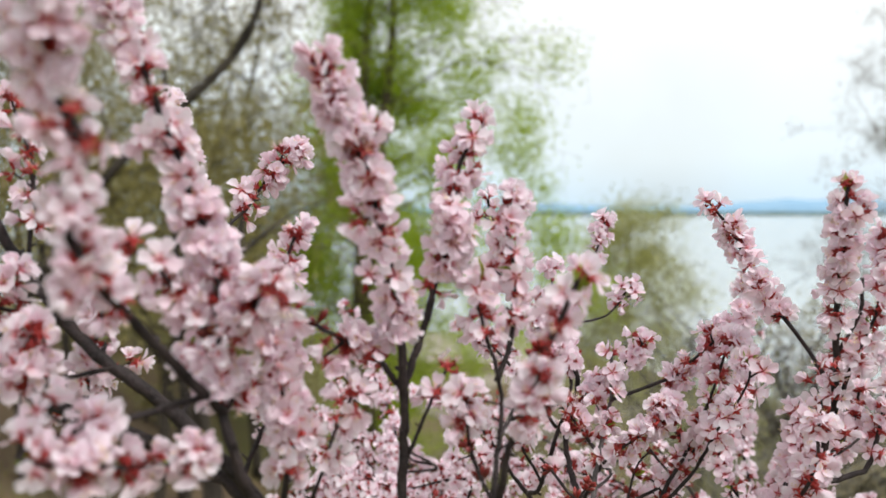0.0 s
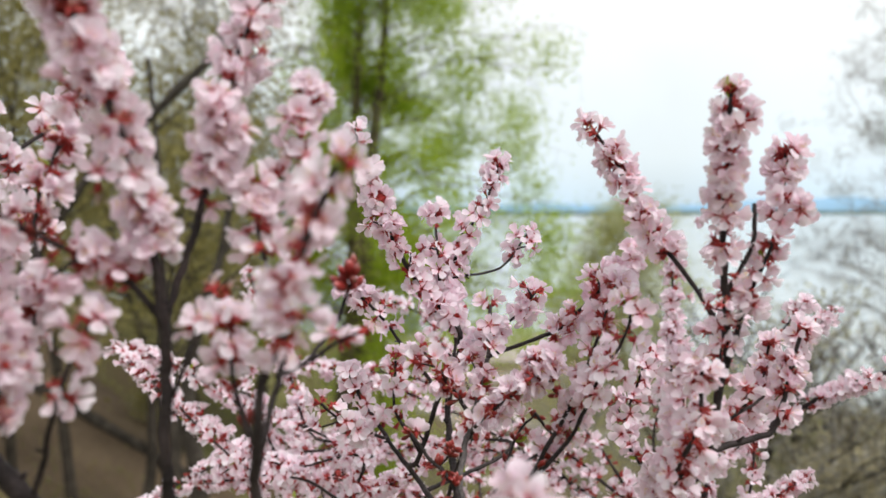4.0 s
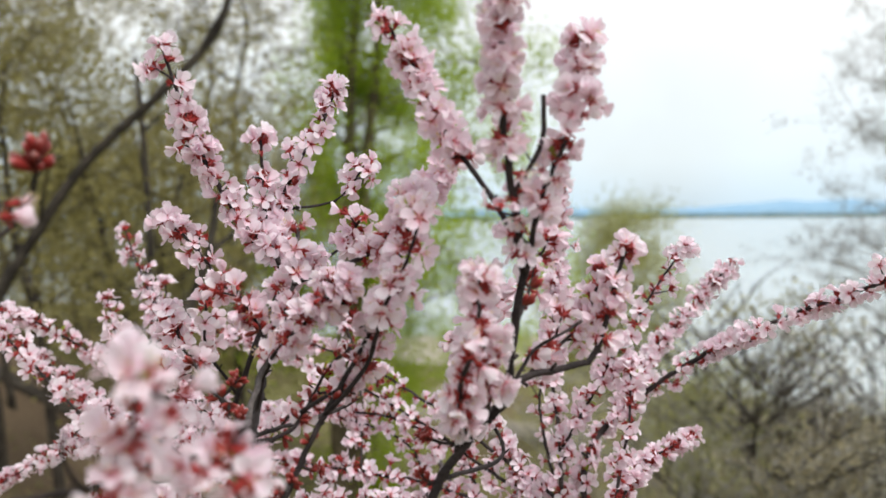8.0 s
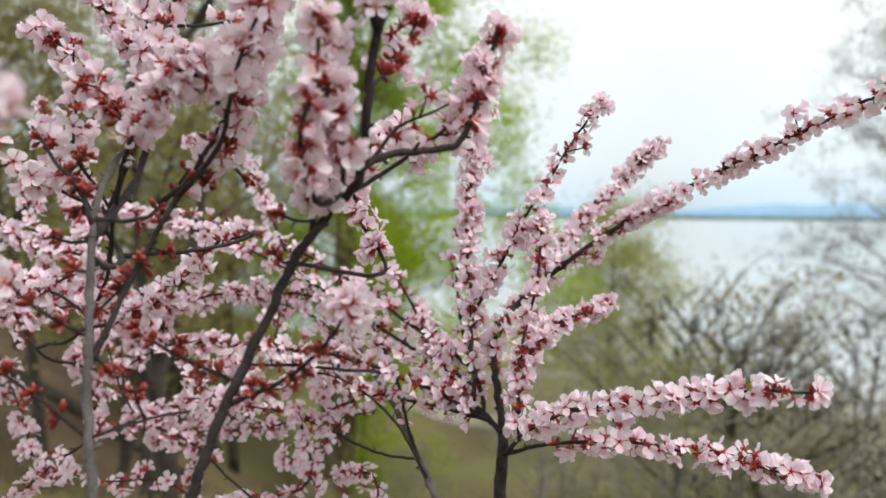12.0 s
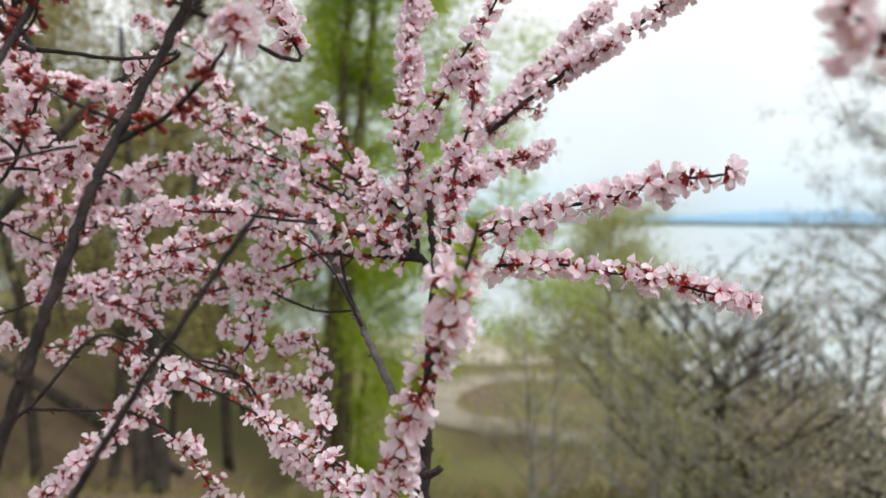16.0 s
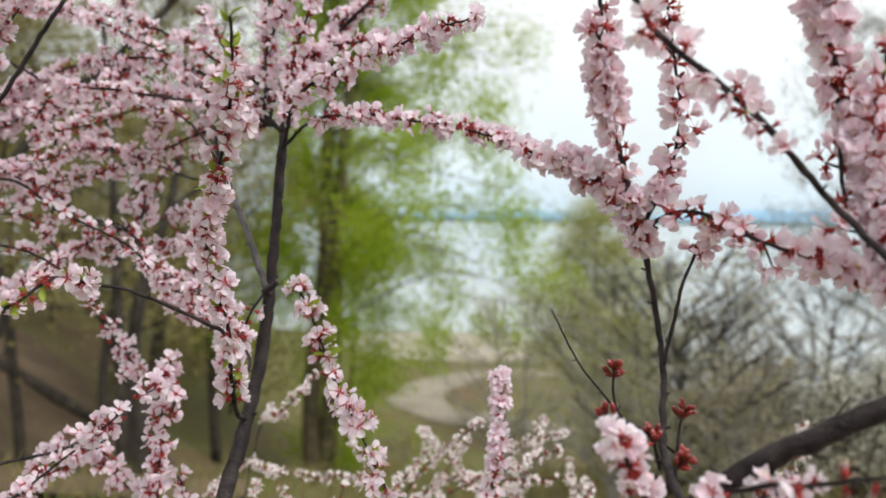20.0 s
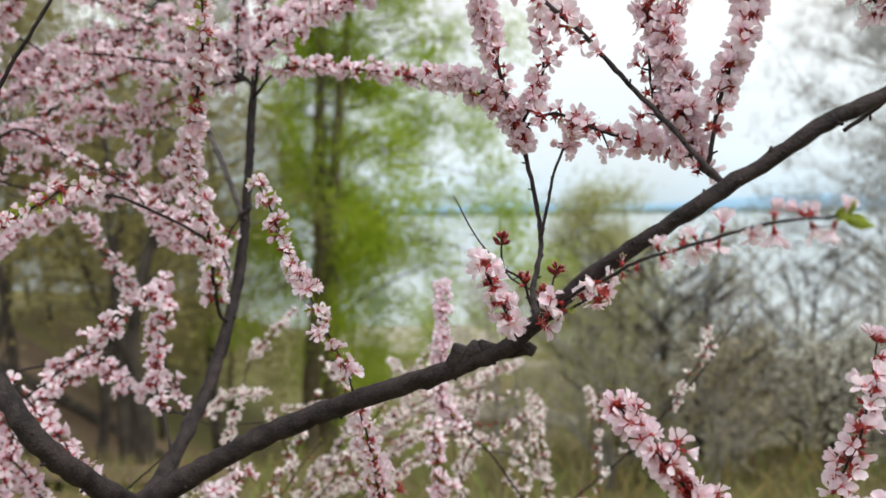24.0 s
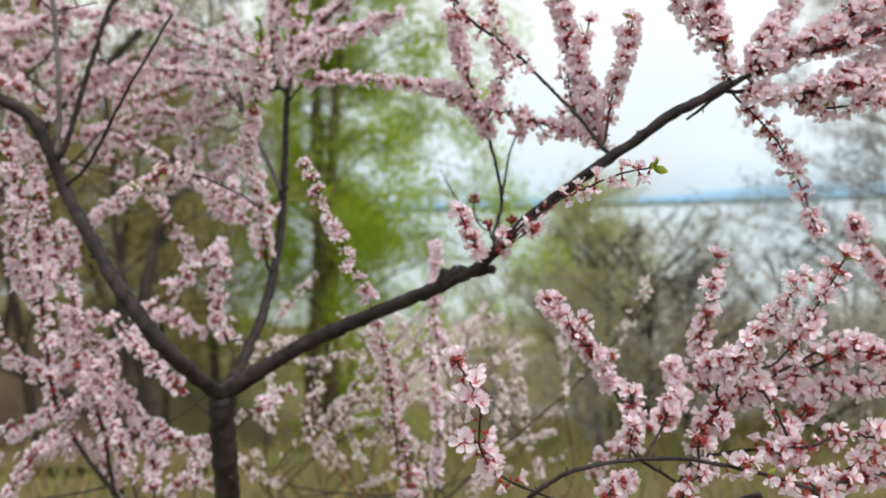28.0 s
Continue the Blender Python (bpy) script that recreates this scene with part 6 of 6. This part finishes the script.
branch([(0.276, 1.239, 0.458), (0.299, 1.273, 0.453), (0.372, 1.426, 0.506), (0.491, 1.270, 0.629), (0.568, 1.355, 0.648)], 0.0016, 0.0008, (0.537, 1.000), 251, far=True, petals=white_petal_mat, size=0.65, shrub=rear_cherry)
branch([(0.396, 1.213, 0.419), (0.412, 1.152, 0.419), (0.429, 1.091, 0.431), (0.485, 1.289, 0.489), (0.561, 1.290, 0.557)], 0.0016, 0.0009, (0.929, 1.000), 60, far=True, petals=white_petal_mat, size=0.65, shrub=rear_cherry)
branch([(0.584, 1.409, 0.314), (0.745, 1.485, 0.333), (0.906, 1.561, 0.389), (0.868, 1.390, 0.573), (0.873, 1.550, 0.673)], 0.0014, 0.0008, (0.671, 1.000), 365, far=True, petals=white_petal_mat, size=0.65, shrub=rear_cherry)
branch([(0.774, 1.499, 0.343), (0.781, 1.450, 0.386), (0.787, 1.401, 0.443), (0.827, 1.508, 0.515), (0.915, 1.591, 0.617)], 0.0014, 0.0008, (0.527, 1.000), 365, far=True, petals=white_petal_mat, size=0.65, shrub=rear_cherry)
branch([(0.505, 1.286, 0.632), (0.510, 1.283, 0.641), (0.589, 1.270, 0.756), (0.666, 1.196, 0.843)], 0.0014, 0.0008, (0.325, 1.000), 296, far=True, petals=white_petal_mat, size=0.65, shrub=rear_cherry)
branch([(0.868, 1.390, 0.573), (0.801, 1.375, 0.586), (0.735, 1.361, 0.614), (0.740, 1.190, 0.761), (0.794, 1.350, 0.808)], 0.0014, 0.0008, (0.484, 1.000), 296, far=True, petals=white_petal_mat, size=0.65, shrub=rear_cherry)
branch([(0.469, 1.399, 0.322), (0.517, 1.220, 0.496), (0.579, 1.096, 0.631), (0.650, 1.284, 0.620)], 0.0014, 0.0008, (0.389, 1.000), 252, far=True, petals=white_petal_mat, size=0.65, shrub=rear_cherry)
branch([(0.639, 1.164, 0.403), (0.626, 0.990, 0.566), (0.697, 1.150, 0.537)], 0.0014, 0.0008, (0.203, 1.000), 252, far=True, petals=white_petal_mat, size=0.65, shrub=rear_cherry)
branch([(0.657, 1.091, 0.432), (0.736, 1.208, 0.492), (0.702, 1.291, 0.576), (0.724, 1.100, 0.697)], 0.0014, 0.0008, (0.244, 1.000), 252, far=True, petals=white_petal_mat, size=0.65, shrub=rear_cherry)
branch([(0.406, 1.174, 0.419), (0.374, 1.308, 0.473), (0.467, 1.126, 0.602), (0.563, 1.167, 0.638)], 0.0014, 0.0008, (0.292, 1.000), 228, far=True, petals=white_petal_mat, size=0.65, shrub=rear_cherry)
branch([(0.562, 1.130, 0.594), (0.587, 1.183, 0.653), (0.668, 0.996, 0.738), (0.766, 1.123, 0.679)], 0.0014, 0.0008, (0.167, 1.000), 252, far=True, petals=white_petal_mat, size=0.65, shrub=rear_cherry)
branch([(0.697, 1.150, 0.537), (0.712, 1.017, 0.703), (0.781, 1.079, 0.721), (0.856, 1.204, 0.747)], 0.0014, 0.0008, (0.146, 1.000), 228, far=True, petals=white_petal_mat, size=0.65, shrub=rear_cherry)
branch([(0.450, 1.159, 0.579), (0.510, 1.139, 0.668), (0.537, 1.310, 0.726)], 0.0014, 0.0008, (0.211, 1.000), 228, far=True, petals=white_petal_mat, size=0.65, shrub=rear_cherry)
branch([(0.399, 1.258, 0.508), (0.403, 1.090, 0.705), (0.340, 1.250, 0.722)], 0.0014, 0.0008, (0.233, 1.000), 192, far=True, petals=white_petal_mat, size=0.65, shrub=rear_cherry)
branch([(0.394, 1.397, 0.528), (0.519, 1.290, 0.691), (0.580, 1.458, 0.714)], 0.0013, 0.0008, (0.111, 1.000), 365, far=True, petals=white_petal_mat, size=0.65, shrub=rear_cherry)
branch([(0.368, 1.177, 0.714), (0.312, 1.151, 0.717), (0.255, 1.124, 0.733), (0.264, 1.307, 0.736), (0.357, 1.168, 0.768)], 0.0012, 0.0008, (0.338, 1.000), 433, far=True, petals=white_petal_mat, size=0.65, shrub=rear_cherry)
branch([(0.383, 1.411, 0.517), (0.461, 1.306, 0.608), (0.555, 1.285, 0.576)], 0.0012, 0.0008, (0.006, 1.000), 342, far=True, petals=white_petal_mat, size=0.65, shrub=rear_cherry)
branch([(0.391, 1.275, 0.497), (0.457, 1.206, 0.568), (0.505, 1.397, 0.519)], 0.0012, 0.0008, (0.091, 1.000), 388, far=True, petals=white_petal_mat, size=0.65, shrub=rear_cherry)
branch([(0.702, 1.291, 0.576), (0.679, 1.353, 0.673), (0.607, 1.510, 0.704), (0.573, 1.336, 0.790)], 0.0012, 0.0008, (0.157, 1.000), 365, far=True, petals=white_petal_mat, size=0.65, shrub=rear_cherry)
branch([(0.547, 1.332, 0.643), (0.620, 1.505, 0.644), (0.708, 1.376, 0.695)], 0.0012, 0.0008, (0.074, 1.000), 365, far=True, petals=white_petal_mat, size=0.65, shrub=rear_cherry)
branch([(0.620, 1.505, 0.644), (0.666, 1.544, 0.629), (0.712, 1.583, 0.625), (0.773, 1.520, 0.712), (0.838, 1.396, 0.773)], 0.0012, 0.0008, (0.377, 1.000), 296, far=True, petals=white_petal_mat, size=0.65, shrub=rear_cherry)
branch([(0.787, 1.401, 0.443), (0.885, 1.508, 0.421), (0.948, 1.326, 0.495)], 0.0012, 0.0008, (0.129, 1.000), 251, far=True, petals=white_petal_mat, size=0.65, shrub=rear_cherry)
branch([(0.715, 1.471, 0.329), (0.679, 1.539, 0.348), (0.642, 1.608, 0.383), (0.735, 1.464, 0.530), (0.750, 1.428, 0.597)], 0.0012, 0.0008, (0.482, 1.000), 342, far=True, petals=white_petal_mat, size=0.65, shrub=rear_cherry)
branch([(0.279, 1.231, 0.396), (0.262, 1.102, 0.507), (0.176, 1.292, 0.485)], 0.0012, 0.0008, (0.250, 1.000), 251, far=True, petals=white_petal_mat, size=0.65, shrub=rear_cherry)
branch([(0.313, 1.198, 0.446), (0.252, 1.361, 0.389), (0.216, 1.348, 0.466)], 0.0012, 0.0008, (0.148, 1.000), 296, far=True, petals=white_petal_mat, size=0.65, shrub=rear_cherry)
branch([(0.427, 1.397, 0.318), (0.476, 1.483, 0.323), (0.549, 1.296, 0.416)], 0.0012, 0.0008, (0.245, 1.000), 296, far=True, petals=white_petal_mat, size=0.65, shrub=rear_cherry)
branch([(0.948, 1.326, 0.495), (1.009, 1.505, 0.601), (0.975, 1.376, 0.715)], 0.0012, 0.0007, (0.611, 1.000), 296, far=True, petals=white_petal_mat, size=0.65, shrub=rear_cherry)
branch([(0.701, 1.464, 0.328), (0.700, 1.501, 0.308), (0.798, 1.608, 0.281), (0.870, 1.691, 0.282)], 0.0012, 0.0008, (0.313, 1.000), 296, far=True, petals=white_petal_mat, size=0.65, shrub=rear_cherry)
branch([(0.479, 1.431, 0.489), (0.469, 1.465, 0.479), (0.547, 1.608, 0.387), (0.644, 1.426, 0.440)], 0.0012, 0.0008, (0.266, 1.000), 296, far=True, petals=white_petal_mat, size=0.65, shrub=rear_cherry)
branch([(0.272, 1.253, 0.563), (0.290, 1.208, 0.560), (0.277, 1.064, 0.638), (0.239, 1.028, 0.614)], 0.0012, 0.0008, (0.344, 1.000), 296, far=True, petals=white_petal_mat, size=0.65, shrub=rear_cherry)
branch([(0.668, 1.435, 0.672), (0.732, 1.264, 0.728), (0.809, 1.228, 0.745)], 0.0012, 0.0008, (0.142, 1.000), 252, far=True, petals=white_petal_mat, size=0.65, shrub=rear_cherry)
branch([(0.523, 1.216, 0.695), (0.525, 1.207, 0.707), (0.512, 1.102, 0.777), (0.442, 1.292, 0.800)], 0.0012, 0.0008, (0.140, 1.000), 192, far=True, petals=white_petal_mat, size=0.65, shrub=rear_cherry)
branch([(0.777, 1.476, 0.363), (0.797, 1.383, 0.348), (0.817, 1.290, 0.353), (0.908, 1.461, 0.360), (1.010, 1.448, 0.405)], 0.0012, 0.0008, (0.508, 1.000), 180, far=True, petals=white_petal_mat, size=0.65, shrub=rear_cherry)
branch([(1.014, 1.000, 0.762), (1.084, 1.000, 0.865), (1.082, 1.000, 0.910)], 0.0010, 0.0006, (0.218, 1.000), 150, far=True, petals=white_petal_mat, size=0.8, shrub=rear_cherry)
branch([(0.600, 1.450, 0.150), (0.461, 1.250, 0.288), (0.322, 1.050, 0.466), (0.374, 1.063, 0.574), (0.432, 1.077, 0.662), (0.473, 1.090, 0.705)], 0.0018, 0.0008, (0.700, 1.000), 60, far=True, petals=white_petal_mat, size=0.8, shrub=rear_cherry)
branch([(0.600, 1.450, 0.150), (0.461, 1.285, 0.272), (0.321, 1.120, 0.435), (0.419, 1.133, 0.528), (0.484, 1.147, 0.565), (0.543, 1.160, 0.596)], 0.0018, 0.0009, (0.800, 1.000), 50, far=True, petals=white_petal_mat, size=0.8, shrub=rear_cherry)
branch([(0.600, 1.450, 0.150), (0.519, 1.225, 0.297), (0.437, 1.000, 0.484), (0.503, 1.013, 0.566), (0.537, 1.027, 0.586), (0.572, 1.040, 0.609)], 0.0014, 0.0007, (0.800, 1.000), 50, far=True, petals=white_petal_mat, size=0.8, shrub=rear_cherry)
branch([(0.679, 1.000, 0.469), (0.596, 1.050, 0.549), (0.513, 1.100, 0.669), (0.597, 1.113, 0.699), (0.683, 1.127, 0.708), (0.808, 1.140, 0.717)], 0.0014, 0.0007, (0.350, 1.000), 90, "buds", far=True, petals=white_petal_mat, size=0.8, shrub=rear_cherry)
branch([(0.600, 1.450, 0.150), (0.745, 1.325, 0.252), (0.889, 1.200, 0.394), (0.873, 1.213, 0.506), (0.862, 1.227, 0.607), (0.849, 1.240, 0.727)], 0.0014, 0.0007, (0.620, 1.000), 420, far=True, petals=white_petal_mat, size=0.7, shrub=rear_cherry)
branch([(0.600, 1.450, 0.150), (0.774, 1.300, 0.262), (0.948, 1.150, 0.414), (0.946, 1.163, 0.623), (0.954, 1.177, 0.687), (0.958, 1.190, 0.752)], 0.0012, 0.0006, (0.800, 1.000), 180, "buds", far=True, petals=white_petal_mat, size=0.7, shrub=rear_cherry)
branch([(0.679, 1.000, 0.469), (0.604, 1.075, 0.534), (0.529, 1.150, 0.638), (0.574, 1.160, 0.712), (0.646, 1.170, 0.753), (0.725, 1.180, 0.780), (0.791, 1.190, 0.803)], 0.0014, 0.0007, (0.420, 1.000), 420, far=True, petals=white_petal_mat, size=0.7, shrub=rear_cherry)
branch([(0.679, 1.000, 0.469), (0.619, 1.100, 0.520), (0.558, 1.200, 0.612), (0.605, 1.213, 0.670), (0.674, 1.227, 0.705), (0.762, 1.240, 0.737)], 0.0014, 0.0007, (0.400, 1.000), 400, far=True, petals=white_petal_mat, size=0.7, shrub=rear_cherry)
branch([(0.600, 1.450, 0.150), (0.525, 1.350, 0.343), (0.450, 1.250, 0.576), (0.509, 1.260, 0.631), (0.568, 1.270, 0.686), (0.617, 1.280, 0.743), (0.653, 1.290, 0.788)], 0.0014, 0.0007, (0.400, 1.000), 380, far=True, petals=white_petal_mat, size=0.7, shrub=rear_cherry)
branch([(0.600, 1.450, 0.150), (0.501, 1.225, 0.368), (0.403, 1.000, 0.625), (0.437, 1.013, 0.700), (0.457, 1.027, 0.747), (0.471, 1.040, 0.794)], 0.0012, 0.0006, (0.600, 1.000), 260, "buds", far=True, petals=white_petal_mat, size=0.7, shrub=rear_cherry)
branch([(0.600, 1.450, 0.150), (0.460, 1.225, 0.299), (0.320, 1.000, 0.488), (0.337, 1.013, 0.643), (0.332, 1.027, 0.740), (0.351, 1.040, 0.797)], 0.0012, 0.0007, (0.800, 1.000), 420, far=True, petals=white_petal_mat, size=0.75, shrub=rear_cherry)
branch([(0.600, 1.450, 0.150), (0.513, 1.275, 0.345), (0.426, 1.100, 0.581), (0.468, 1.113, 0.629), (0.531, 1.127, 0.634), (0.594, 1.140, 0.623)], 0.0012, 0.0007, (0.550, 1.000), 380, far=True, petals=white_petal_mat, size=0.7, shrub=rear_cherry)
branch([(0.600, 1.450, 0.150), (0.670, 1.275, 0.271), (0.740, 1.100, 0.431), (0.786, 1.113, 0.533), (0.816, 1.127, 0.615), (0.797, 1.140, 0.678)], 0.0014, 0.0008, (0.600, 1.000), 380, far=True, petals=white_petal_mat, size=0.75, shrub=rear_cherry)
